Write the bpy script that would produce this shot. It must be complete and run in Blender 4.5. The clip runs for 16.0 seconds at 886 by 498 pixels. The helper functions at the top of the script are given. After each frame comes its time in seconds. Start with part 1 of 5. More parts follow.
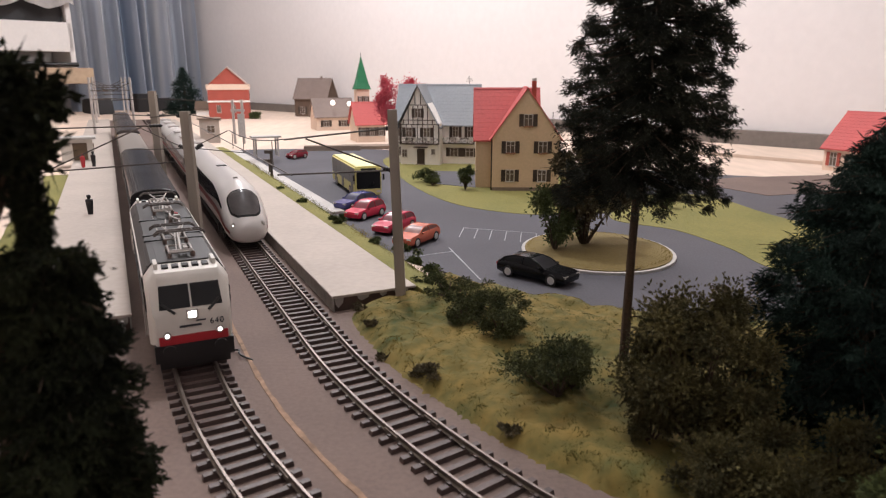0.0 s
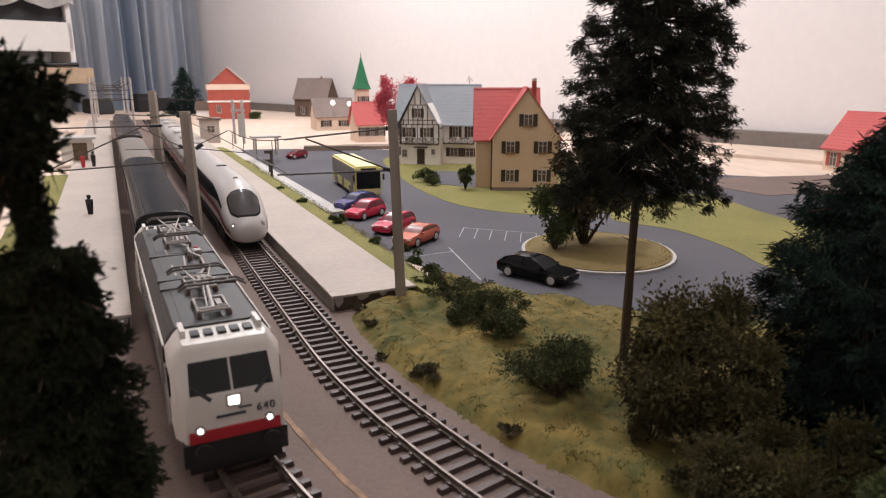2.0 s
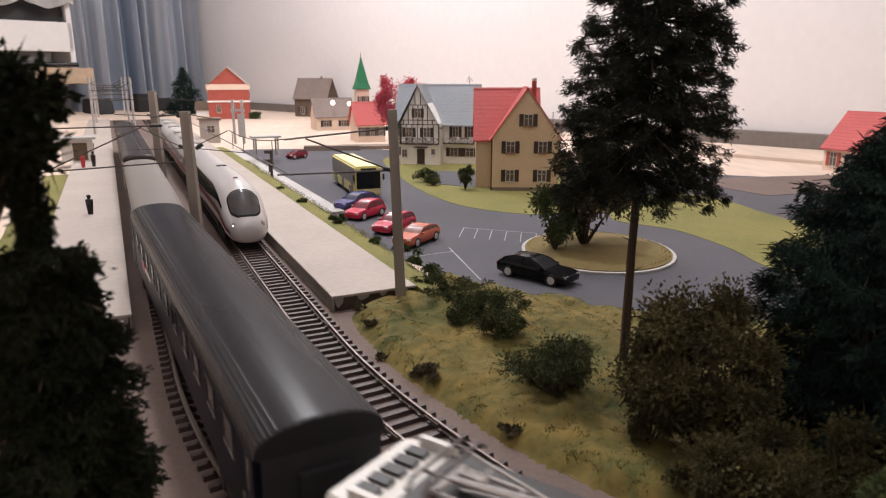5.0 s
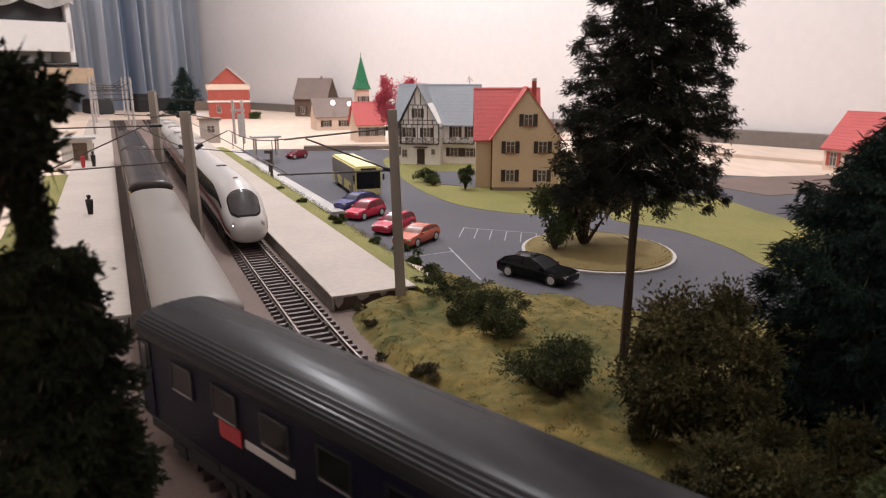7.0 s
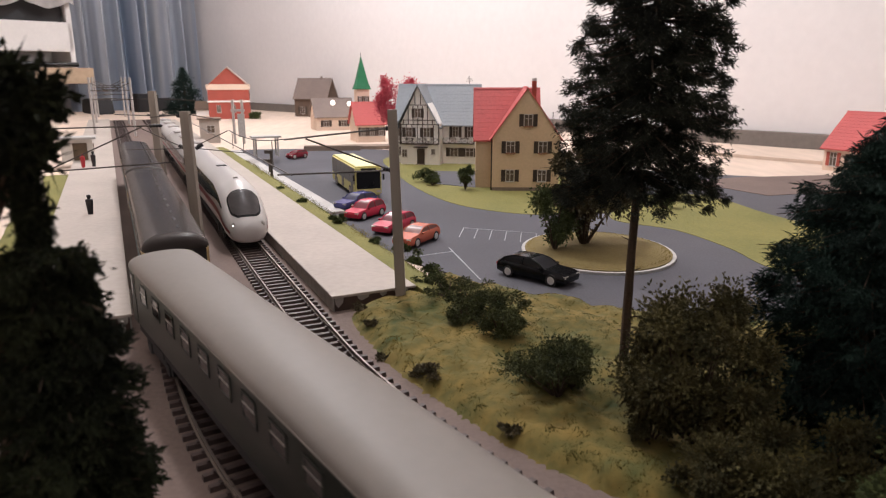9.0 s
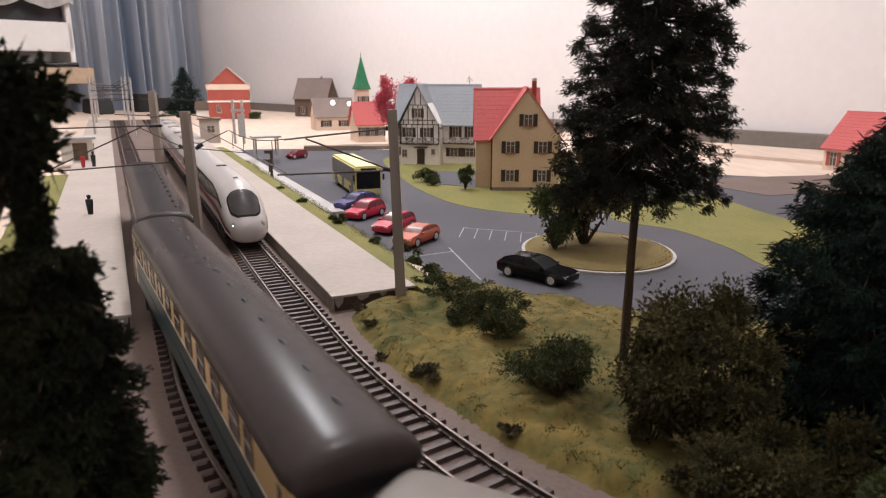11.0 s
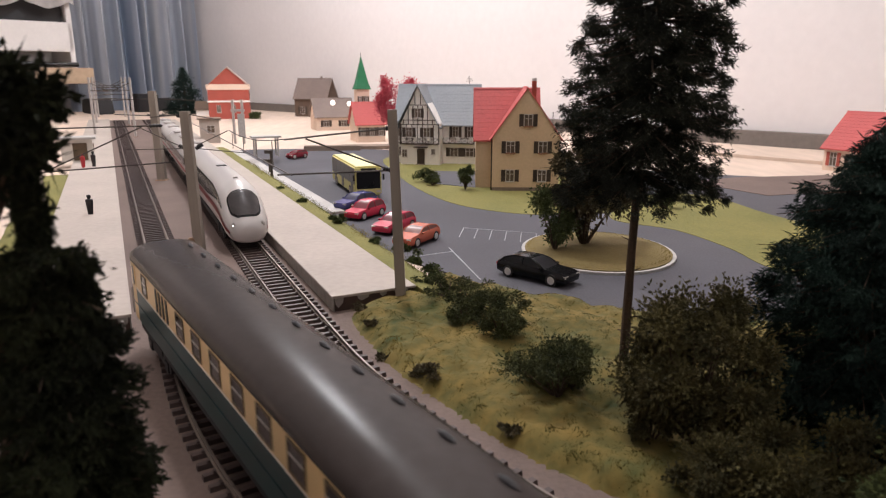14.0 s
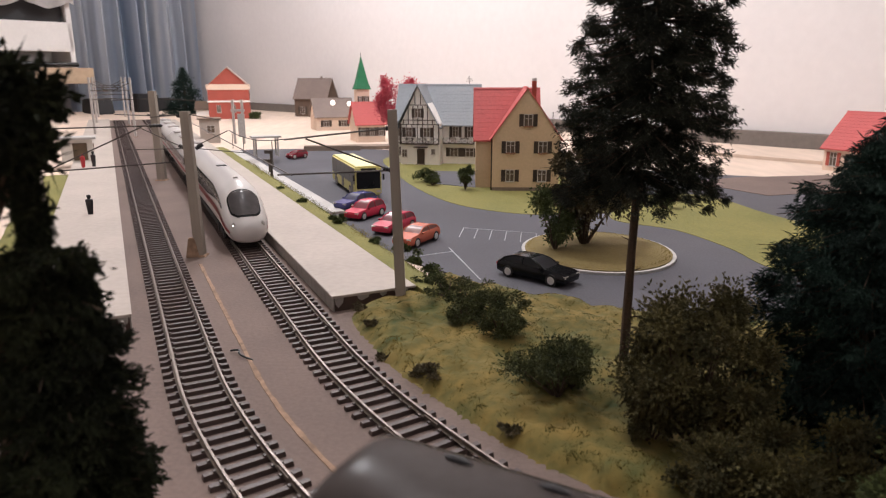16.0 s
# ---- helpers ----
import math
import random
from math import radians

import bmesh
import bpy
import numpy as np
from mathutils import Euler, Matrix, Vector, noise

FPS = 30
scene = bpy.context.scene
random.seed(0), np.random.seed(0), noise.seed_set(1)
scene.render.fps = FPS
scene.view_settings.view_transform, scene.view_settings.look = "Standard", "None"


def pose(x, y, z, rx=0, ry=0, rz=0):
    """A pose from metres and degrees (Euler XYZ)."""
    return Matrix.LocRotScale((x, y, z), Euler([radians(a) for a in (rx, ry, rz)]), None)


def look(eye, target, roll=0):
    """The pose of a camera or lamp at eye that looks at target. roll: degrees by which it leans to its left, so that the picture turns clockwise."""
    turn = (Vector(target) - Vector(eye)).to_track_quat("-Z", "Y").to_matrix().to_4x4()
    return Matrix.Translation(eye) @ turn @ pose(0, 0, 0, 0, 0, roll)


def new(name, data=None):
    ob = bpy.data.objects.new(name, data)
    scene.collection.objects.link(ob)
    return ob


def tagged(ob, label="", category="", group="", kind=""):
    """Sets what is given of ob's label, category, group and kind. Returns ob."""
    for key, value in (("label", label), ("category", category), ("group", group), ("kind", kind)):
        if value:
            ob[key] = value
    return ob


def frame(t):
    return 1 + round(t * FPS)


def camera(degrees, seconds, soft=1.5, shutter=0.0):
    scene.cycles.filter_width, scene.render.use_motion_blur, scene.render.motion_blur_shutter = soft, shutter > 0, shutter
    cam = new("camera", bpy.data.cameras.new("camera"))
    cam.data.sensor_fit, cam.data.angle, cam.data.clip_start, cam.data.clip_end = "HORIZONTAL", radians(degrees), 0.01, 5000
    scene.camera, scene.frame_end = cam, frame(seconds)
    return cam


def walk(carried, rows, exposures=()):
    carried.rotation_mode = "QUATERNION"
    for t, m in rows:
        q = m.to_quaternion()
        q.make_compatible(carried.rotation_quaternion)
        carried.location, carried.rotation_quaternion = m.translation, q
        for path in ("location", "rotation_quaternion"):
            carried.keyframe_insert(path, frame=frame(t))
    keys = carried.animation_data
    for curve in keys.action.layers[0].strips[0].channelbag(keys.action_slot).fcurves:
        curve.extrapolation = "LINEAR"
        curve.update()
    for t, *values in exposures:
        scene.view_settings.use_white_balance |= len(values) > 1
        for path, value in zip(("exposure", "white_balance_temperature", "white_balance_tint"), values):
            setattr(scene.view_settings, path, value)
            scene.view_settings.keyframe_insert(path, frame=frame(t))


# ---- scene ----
cam = camera(66.3, 16.0, soft=1.2, shutter=0.5)
cam.data.dof.use_dof, cam.data.dof.focus_distance, cam.data.dof.aperture_fstop = True, 0.46, 33.0
EYE = (0.0, 0.0, 0.1196)
walk(cam, [(0.0, pose(*EYE, 75.75, 0, 0)), (16.0, pose(*EYE, 75.75, 0, 0))], exposures=[(0.0, 0.0), (16.0, 0.0)])

# ---- light: a lit room at night, lamps under the ceiling ----
world = bpy.data.worlds.new("room_air")
scene.world = world
world.use_nodes = True
world.node_tree.nodes["Background"].inputs["Color"].default_value = (1.0, 0.92, 0.88, 1)
world.node_tree.nodes["Background"].inputs["Strength"].default_value = 0.02


def lamp(name, x, y, z, watts, size, colour, target=None):
    d = bpy.data.lights.new(name, "AREA" if target else "POINT")
    d.energy, d.color = watts, colour
    if target:
        d.shape, d.size = "DISK", size
    else:
        d.shadow_soft_size = size
    ob = new(name, d)
    ob.matrix_world = look((x, y, z), target) if target else Matrix.Translation((x, y, z))
    return ob


WARM = (0.98, 0.965, 1.0)
lamp("ceiling_lamp_light", -0.12, 0.78, 1.05, 23.0, 0.05, WARM)
lamp("ceiling_lamp_light", 0.15, -0.35, 1.32, 5.4, 0.04, WARM)
lamp("ceiling_lamp_light", -0.42, 1.64, 1.04, 25.5, 0.05, WARM)

# ---- materials ----
MM = 0.001


def mat(name, c, rough=0.6, metal=0.0, vary=0.25, grain=120.0, bump=0.15, big=14.0, spec=0.5, c2=None, rand=0.0, stretch=None):
    """Two scales of noise on a base colour, with bump from the finer one."""
    m = bpy.data.materials.new(name)
    m.use_nodes = True
    nt = m.node_tree
    b = nt.nodes["Principled BSDF"]
    b.inputs["Roughness"].default_value, b.inputs["Metallic"].default_value = rough, metal
    b.inputs["Specular IOR Level"].default_value = spec
    tc = nt.nodes.new("ShaderNodeTexCoord")
    src = tc.outputs["Object"]
    if stretch:
        mp = nt.nodes.new("ShaderNodeMapping")
        mp.inputs["Scale"].default_value = stretch
        nt.links.new(src, mp.inputs["Vector"])
        src = mp.outputs["Vector"]
    fac = []
    for sc, det in ((grain, 6.0), (big, 4.0)):
        n = nt.nodes.new("ShaderNodeTexNoise")
        n.inputs["Scale"].default_value, n.inputs["Detail"].default_value = sc, det
        nt.links.new(src, n.inputs["Vector"])
        fac.append(n.outputs["Fac"])
    add = nt.nodes.new("ShaderNodeMath")
    add.operation = "ADD"
    nt.links.new(fac[0], add.inputs[0])
    nt.links.new(fac[1], add.inputs[1])
    val = add.outputs[0]
    if rand:
        oi = nt.nodes.new("ShaderNodeObjectInfo")
        ma = nt.nodes.new("ShaderNodeMath")
        ma.operation = "MULTIPLY_ADD"
        ma.inputs[1].default_value, ma.inputs[2].default_value = rand, -rand / 2
        nt.links.new(oi.outputs["Random"], ma.inputs[0])
        a2 = nt.nodes.new("ShaderNodeMath")
        nt.links.new(val, a2.inputs[0])
        nt.links.new(ma.outputs[0], a2.inputs[1])
        val = a2.outputs[0]
    ramp = nt.nodes.new("ShaderNodeMapRange")
    ramp.inputs["From Min"].default_value, ramp.inputs["From Max"].default_value = 0.65, 1.35
    nt.links.new(val, ramp.inputs["Value"])
    mix = nt.nodes.new("ShaderNodeMix")
    mix.data_type = "RGBA"
    lo = c2 or tuple(v * (1 - vary) for v in c)
    hi = c if c2 else tuple(min(1, v * (1 + vary * 0.6)) for v in c)
    mix.inputs["A"].default_value, mix.inputs["B"].default_value = (*lo, 1), (*hi, 1)
    nt.links.new(ramp.outputs["Result"], mix.inputs["Factor"])
    nt.links.new(mix.outputs["Result"], b.inputs["Base Color"])
    if bump:
        bp = nt.nodes.new("ShaderNodeBump")
        bp.inputs["Strength"].default_value, bp.inputs["Distance"].default_value = bump, 0.0006
        nt.links.new(fac[0], bp.inputs["Height"])
        nt.links.new(bp.outputs["Normal"], b.inputs["Normal"])
    return m


def leafy(name, c, c2, rough=0.7, isle=0.5, patch=60):
    """Foliage whose clumps differ, by Random Per Island."""
    m = bpy.data.materials.new(name)
    m.use_nodes = True
    nt = m.node_tree
    b = nt.nodes["Principled BSDF"]
    b.inputs["Roughness"].default_value = rough
    b.inputs["Specular IOR Level"].default_value = 0.3
    g = nt.nodes.new("ShaderNodeNewGeometry")
    n = nt.nodes.new("ShaderNodeTexNoise")
    n.inputs["Scale"].default_value = patch
    tc = nt.nodes.new("ShaderNodeTexCoord")
    nt.links.new(tc.outputs["Object"], n.inputs["Vector"])
    a = nt.nodes.new("ShaderNodeMath")
    a.operation = "MULTIPLY"
    nt.links.new(g.outputs["Random Per Island"], a.inputs[0])
    mr = nt.nodes.new("ShaderNodeMapRange")
    mr.inputs["From Min"].default_value, mr.inputs["From Max"].default_value = 0.35, 0.65
    nt.links.new(n.outputs["Fac"], mr.inputs["Value"])
    a2 = nt.nodes.new("ShaderNodeMath")
    a2.operation = "MULTIPLY_ADD"
    a2.inputs[1].default_value = 1 - isle
    nt.links.new(mr.outputs["Result"], a2.inputs[0])
    a.inputs[1].default_value = isle
    nt.links.new(a.outputs[0], a2.inputs[2])
    mix = nt.nodes.new("ShaderNodeMix")
    mix.data_type = "RGBA"
    mix.inputs["A"].default_value, mix.inputs["B"].default_value = (*c2, 1), (*c, 1)
    nt.links.new(a2.outputs[0], mix.inputs["Factor"])
    nt.links.new(mix.outputs["Result"], b.inputs["Base Color"])
    return m


def glow(name, c, strength):
    m = bpy.data.materials.new(name)
    m.use_nodes = True
    b = m.node_tree.nodes["Principled BSDF"]
    b.inputs["Base Color"].default_value = (*c, 1)
    b.inputs["Emission Color"].default_value = (*c, 1)
    b.inputs["Emission Strength"].default_value = strength
    return m


M = {
    "board": mat("painted_baseboard", (0.160, 0.112, 0.094), 0.85, vary=0.22, grain=500, big=20, bump=0.25),
    "cork": mat("bare_seam_wood", (0.30, 0.19, 0.125), 0.9, vary=0.5, grain=260, big=60),
    "plywood": mat("bare_plywood", (0.66, 0.52, 0.42), 0.7, vary=0.18, grain=60, big=5, stretch=(1, 0.2, 1)),
    "asphalt": mat("street_paint", (0.074, 0.071, 0.084), 0.8, vary=0.3, grain=700, big=9),
    "line": mat("white_line_paint", (0.36, 0.36, 0.38), 0.7, vary=0.4, grain=600),
    "kerb": mat("pale_kerb_stone", (0.48, 0.455, 0.435), 0.8, vary=0.25, grain=300),
    "platform": mat("pale_platform_board", (0.42, 0.36, 0.315), 0.75, vary=0.12, grain=240, big=18),
    "platside": mat("grey_platform_edge", (0.30, 0.27, 0.245), 0.85, vary=0.3, grain=200),
    "burnt": mat("torn_foam_dark", (0.075, 0.042, 0.032), 0.9, vary=0.6, grain=180, big=60),
    "sleeper": mat("brown_plastic_sleeper", (0.068, 0.043, 0.038), 0.5, vary=0.3, grain=500, rand=0.25),
    "rail": mat("nickel_silver_rail", (0.21, 0.172, 0.15), 0.42, 0.8, vary=0.25, grain=300),
    "railside": mat("tarnished_rail_web", (0.16, 0.125, 0.10), 0.55, 0.4, vary=0.3, grain=300),
    "post": mat("grey_wooden_post", (0.30, 0.255, 0.215), 0.8, vary=0.2, grain=160, big=40, stretch=(1, 1, 0.1)),
    "wire": mat("dark_metal_wire", (0.09, 0.075, 0.068), 0.45, 0.5, vary=0.2),
    "palewire": mat("pale_metal_mast", (0.48, 0.44, 0.42), 0.5, 0.2, vary=0.2),
    "black": mat("black_plastic", (0.012, 0.011, 0.012), 0.5, vary=0.3, grain=300),
    "underframe": mat("black_underframe", (0.014, 0.012, 0.014), 0.7, vary=0.4, grain=250),
    "wheel": mat("dark_steel_wheel", (0.12, 0.11, 0.10), 0.4, 0.8),
    "wall": mat("white_room_wall", (0.80, 0.755, 0.745), 0.9, vary=0.04, grain=60, big=2, bump=0.05),
    "ceiling": mat("white_ceiling", (0.8, 0.78, 0.76), 0.9, vary=0.04, grain=60, big=2, bump=0.0),
    "floor": mat("brown_room_floor", (0.22, 0.15, 0.10), 0.5, vary=0.3, grain=30, big=4),
    "trim": mat("dark_table_edge", (0.20, 0.17, 0.15), 0.7, vary=0.2),
    "bark": mat("pine_bark", (0.075, 0.045, 0.028), 0.9, vary=0.5, grain=900, big=120, bump=0.6),
    "soil": mat("grass_mat_soil", (0.225, 0.150, 0.036), 0.95, vary=0.5, grain=150, big=26, bump=0.4, c2=(0.045, 0.060, 0.012)),
    "lawn": mat("lawn_mat", (0.235, 0.205, 0.058), 0.95, vary=0.3, grain=500, big=14, bump=0.5, c2=(0.14, 0.14, 0.04)),
    "island": mat("island_turf", (0.22, 0.165, 0.06), 0.95, vary=0.3, grain=500, big=40, bump=0.5, c2=(0.155, 0.11, 0.038)),
    "glassdark": mat("dark_window_glass", (0.010, 0.010, 0.011), 0.1, vary=0.1, bump=0.0, spec=0.35),
    "white": mat("cream_white_paint", (0.62, 0.58, 0.53), 0.42, vary=0.05, grain=200, bump=0.02),
}
G_BLADE = leafy("grass_fibres", (0.195, 0.142, 0.032), (0.062, 0.072, 0.016), 0.9, 0.10, 24)

# ---- mesh helpers (all lengths in millimetres) ----


def bm_new():
    return bmesh.new()


def box(bm, cx, cy, cz, sx, sy, sz, rz=0.0, taper=1.0):
    """A box round a centre, turned about z, its top scaled by taper."""
    c, s = math.cos(radians(rz)), math.sin(radians(rz))
    v = []
    for z, k in ((-1, 1.0), (1, taper)):
        for x, y in ((-1, -1), (1, -1), (1, 1), (-1, 1)):
            px, py = x * sx / 2 * k, y * sy / 2 * k
            v.append(bm.verts.new((cx + px * c - py * s, cy + px * s + py * c, cz + z * sz / 2)))
    for f in ((3, 2, 1, 0), (4, 5, 6, 7), (0, 1, 5, 4), (1, 2, 6, 5), (2, 3, 7, 6), (3, 0, 4, 7)):
        bm.faces.new([v[i] for i in f])
    return bm


def loft(bm, rings, caps=True):
    rows = [[bm.verts.new(p) for p in r] for r in rings]
    n = len(rows[0])
    for a, b in zip(rows[:-1], rows[1:]):
        for i in range(n):
            bm.faces.new((a[i], a[(i + 1) % n], b[(i + 1) % n], b[i]))
    if caps:
        bm.faces.new(rows[0][::-1])
        bm.faces.new(rows[-1])
    return bm


def rod(bm, p, q, r0, r1=None, n=6):
    p, q = Vector(p), Vector(q)
    d = (q - p).normalized()
    a = d.cross(Vector((0, 0, 1)) if abs(d.z) < 0.9 else Vector((1, 0, 0))).normalized()
    b = d.cross(a)
    r1 = r0 if r1 is None else r1
    loft(bm, [[tuple(o + (a * math.cos(t) + b * math.sin(t)) * r) for t in [2 * math.pi * i / n for i in range(n)]] for o, r in ((p, r0), (q, r1))])
    return bm


def slab(bm, pts, z0, z1):
    """A flat plate with the outline pts between two heights."""
    return loft(bm, [[(x, y, z0) for x, y in pts], [(x, y, z1) for x, y in pts]])


def spline(pts, n=6, closed=True):
    out, k = [], len(pts)
    for i in range(k if closed else k - 1):
        p = [Vector(pts[(i + j) % k] if closed else pts[min(max(i + j, 0), k - 1)]) for j in (-1, 0, 1, 2)]
        for t in [j / n for j in range(n)]:
            out.append(tuple(0.5 * (2 * p[1] + (p[2] - p[0]) * t + (2 * p[0] - 5 * p[1] + 4 * p[2] - p[3]) * t * t + (3 * p[1] - p[0] - 3 * p[2] + p[3]) * t ** 3)))
    if not closed:
        out.append(tuple(pts[-1]))
    return out


def mesh_of(name, bm, material, smooth=False, bevel=0.0):
    if bevel:
        bmesh.ops.bevel(bm, geom=bm.edges[:] + bm.verts[:], offset=bevel, segments=2, affect="EDGES", clamp_overlap=True)
    bmesh.ops.recalc_face_normals(bm, faces=bm.faces)
    for v in bm.verts:
        v.co *= MM
    me = bpy.data.meshes.new(name)
    bm.to_mesh(me)
    bm.free()
    me.materials.append(material)
    if smooth:
        me.polygons.foreach_set("use_smooth", [True] * len(me.polygons))
        me.set_sharp_from_angle(angle=radians(38))
    return me


def part(name, bm, material, parent, label="", smooth=False, bevel=0.0):
    ob = new(name, mesh_of(name, bm, material, smooth, bevel))
    ob.parent = parent
    return tagged(ob, label)


def share(name, me, parent, x=0, y=0, z=0, rz=0.0, ry=0.0, rx=0.0):
    ob = new(name, me)
    ob.parent = parent
    ob.matrix_basis = pose(x * MM, y * MM, z * MM, rx, ry, rz)
    return ob


def thing(name, x, y, z, rz=0.0, label="", category="", group="", kind=""):
    ob = new(name)
    ob.empty_display_size = 0.01
    ob.matrix_world = pose(x * MM, y * MM, z * MM, 0, 0, rz)
    return tagged(ob, label, category, group, kind)


def solid(name, bm, material, label="", category="", group="", kind="", smooth=False, bevel=0.0):
    return tagged(new(name, mesh_of(name, bm, material, smooth, bevel)), label, category, group, kind)


# ---- the two tracks: a straight that runs into a wide curve ----
GA = (-104.8, 267.2, 0.4504, ((125.0, 576.5), (393.0, 440.0)))  # start of the curve, heading, (length, radius) of each arc
GB = (-57.5, 301.5, 0.4400, ((130.0, 623.6), (365.0, 405.0)))


def track_at(g, s):
    """Place and heading (radians) of the centre line, s millimetres from the start of the curve."""
    x, y, a, arcs = g
    h = a - math.pi / 2
    if s > 0:
        for length, r in arcs:
            d = min(s, length)
            x, y = x + r * (math.sin(h + d / r) - math.sin(h)), y - r * (math.cos(h + d / r) - math.cos(h))
            h, s = h + d / r, s - d
    return x + math.cos(h) * s, y + math.sin(h) * s, h


def off(g, s, o, z):
    x, y, h = track_at(g, s)
    return (x - math.sin(h) * o, y + math.cos(h) * o, z)


def span(a, b, step):
    n = max(1, int(round((b - a) / step)))
    return [a + (b - a) * i / n for i in range(n + 1)]


def ribbon(g, s0, s1, prof, step=12.0):
    """A profile of (offset to the left, height) drawn along the track."""
    bm = bm_new()
    return loft(bm, [[off(g, s, o, z) for o, z in prof] for s in span(s0, s1, step)])


# ---- the room ----
ROOM = 46.96  # degrees: the long wall's direction, from +x downwards
U = Vector((math.cos(radians(ROOM)), -math.sin(radians(ROOM))))
N = Vector((math.sin(radians(ROOM)), math.cos(radians(ROOM))))


def room_xy(u, n):
    p = U * u + N * n
    return p.x, p.y


def room_box(name, u0, u1, n0, n1, z0, z1, material, label, category, bevel=0.0):
    bm = bm_new()
    slab(bm, [room_xy(u0, n0), room_xy(u1, n0), room_xy(u1, n1), room_xy(u0, n1)], z0, z1)
    return solid(name, bm, material, label, category, kind="structure", bevel=bevel)


FLOOR_Z, CEIL_Z = -900, 1550
room_box("wall_long", -3080, 2000, 1315, 1415, FLOOR_Z, CEIL_Z, M["wall"], "plain white painted room wall behind the layout", "wall")
room_box("wall_end", -3100, -3000, -1600, 1313, FLOOR_Z, CEIL_Z, M["wall"], "white painted end wall behind the curtain", "wall")
room_box("wall_far_side", -2998, 2000, -1700, -1602, FLOOR_Z, CEIL_Z, M["wall"], "plain white painted room wall", "wall")
room_box("wall_near_end", 1902, 2000, -1600, 1313, FLOOR_Z, CEIL_Z, M["wall"], "plain white painted room wall", "wall")
room_box("floor", -3100, 2000, -1700, 1415, FLOOR_Z - 60, FLOOR_Z - 2, M["floor"], "brown room floor", "floor")
room_box("ceiling", -3100, 2000, -1700, 1415, CEIL_Z + 2, CEIL_Z + 60, M["ceiling"], "plain white ceiling", "ceiling")

# ---- the layout's ground ----
room_box("ground", -2750, 1850, -300, 1290, -30, -4.0, M["plywood"], "bare plywood baseboard of the model layout", "baseboard")
room_box("trim", -2750, 1850, 1290.5, 1312, -30, 22, M["trim"], "dark wooden edge strip along the wall", "edge strip")
for k, (u0, u1) in enumerate(((-2700, -2640), (-400, -340), (1700, 1760))):
    for n0 in (-280, 1180):
        room_box("table_leg", u0, u1, n0, n0 + 60, FLOOR_Z - 2, -30.5, M["trim"], "square wooden leg under the baseboard", "leg")


def sheet(name, pts, z0, z1, material, label, category, smooth_n=6):
    bm = bm_new()
    slab(bm, spline(pts, smooth_n) if smooth_n else pts, z0, z1)
    return solid(name, bm, material, label, category, kind="structure")


# painted strip that carries both tracks
bm = bm_new()
rows = []
for s in span(-1950, 1620, 15):
    xa, xb = off(GA, s, -34 if s < -75 else -96, 0), off(GA, s, 90, 0)
    rows.append([(xa[0], xa[1], -6.0), (xb[0], xb[1], -6.0), (xb[0], xb[1], -3.9), (xa[0], xa[1], -3.9)])
loft(bm, rows)
solid("trackbed", bm, M["board"], "grey-brown painted board under the two tracks", "trackbed", kind="structure")
# asphalt, lawns, island
sheet("road", [(-360, 1165), (-250, 925), (-165, 742), (-104, 612), (-40, 474), (4, 420), (45, 372), (95, 338), (190, 300), (330, 300), (560, 470), (600, 800), (420, 850), (300, 900), (120, 1010), (-100, 1180)], -5, -3.0, M["asphalt"], "dark blue-grey painted street and car park", "street")
sheet("lawn", [(-88, 1060), (-60, 880), (-28, 757), (9, 669), (51, 625), (99, 611), (170, 640), (200, 830), (130, 1010), (20, 1120)], -4.5, -2.7, M["lawn"], "yellow-green lawn round the houses", "lawn")
sheet("lawn", [(150, 600), (225, 720), (282, 705), (300, 610), (330, 490), (250, 390), (217, 431), (211, 484), (192, 545)], -4.5, -2.7, M["lawn"], "yellow-green lawn beside the side street", "lawn")
sheet("driveway", [(-16, 905), (45, 895), (38, 765), (-13, 795)], -3.5, -2.3, M["asphalt"], "grey asphalt drive on the lawn", "driveway", 0)


sheet("ground_patch", [(300, 812), (365, 846), (486, 866), (640, 830), (560, 640), (419, 735), (345, 712), (318, 765)], -3.4, -2.6, M["board"], "brown painted board beside the side street", "board", 0)


def ring_pts(cx, cy, rx, ry, rz, n=40):
    c, s = math.cos(radians(rz)), math.sin(radians(rz))
    return [(cx + rx * math.cos(t) * c - ry * math.sin(t) * s, cy + rx * math.cos(t) * s + ry * math.sin(t) * c) for t in [2 * math.pi * i / n for i in range(n)]]


ISL = (111, 474, 54, 60, 0)
sheet("kerb", ring_pts(*ISL), -4.5, -1.3, M["kerb"], "pale stone kerb round the turf island", "kerb", 0)
bm = bm_new()
loft(bm, [[(x, y, z) for x, y in ring_pts(ISL[0], ISL[1], ISL[2] * k, ISL[3] * k, 0)] for k, z in ((0.955, -2.0), (0.955, -0.6), (0.8, 0.8), (0.5, 2.0), (0.1, 2.6))])
solid("island", bm, M["island"], "round turf island in the turning circle", "island", kind="structure", smooth=True)

# embankment of rough grass between the track and the street
EMB = [(-48, 345), (-33, 300), (-20, 272), (4, 236), (33, 199), (66, 172), (130, 140), (260, 120), (330, 180), (310, 300), (190, 320), (139, 338), (95, 349), (70, 366), (45, 376), (20, 395), (0, 412), (-18, 388)]


def emb_z(x, y):
    n = noise.noise(Vector((x, y, 0)) * 0.045) * 2.6 + noise.noise(Vector((x, y, 7)) * 0.13) * 1.7
    return 1.2 + n + 2.5 * math.exp(-((x - 5) ** 2 + (y - 350) ** 2) / 900)


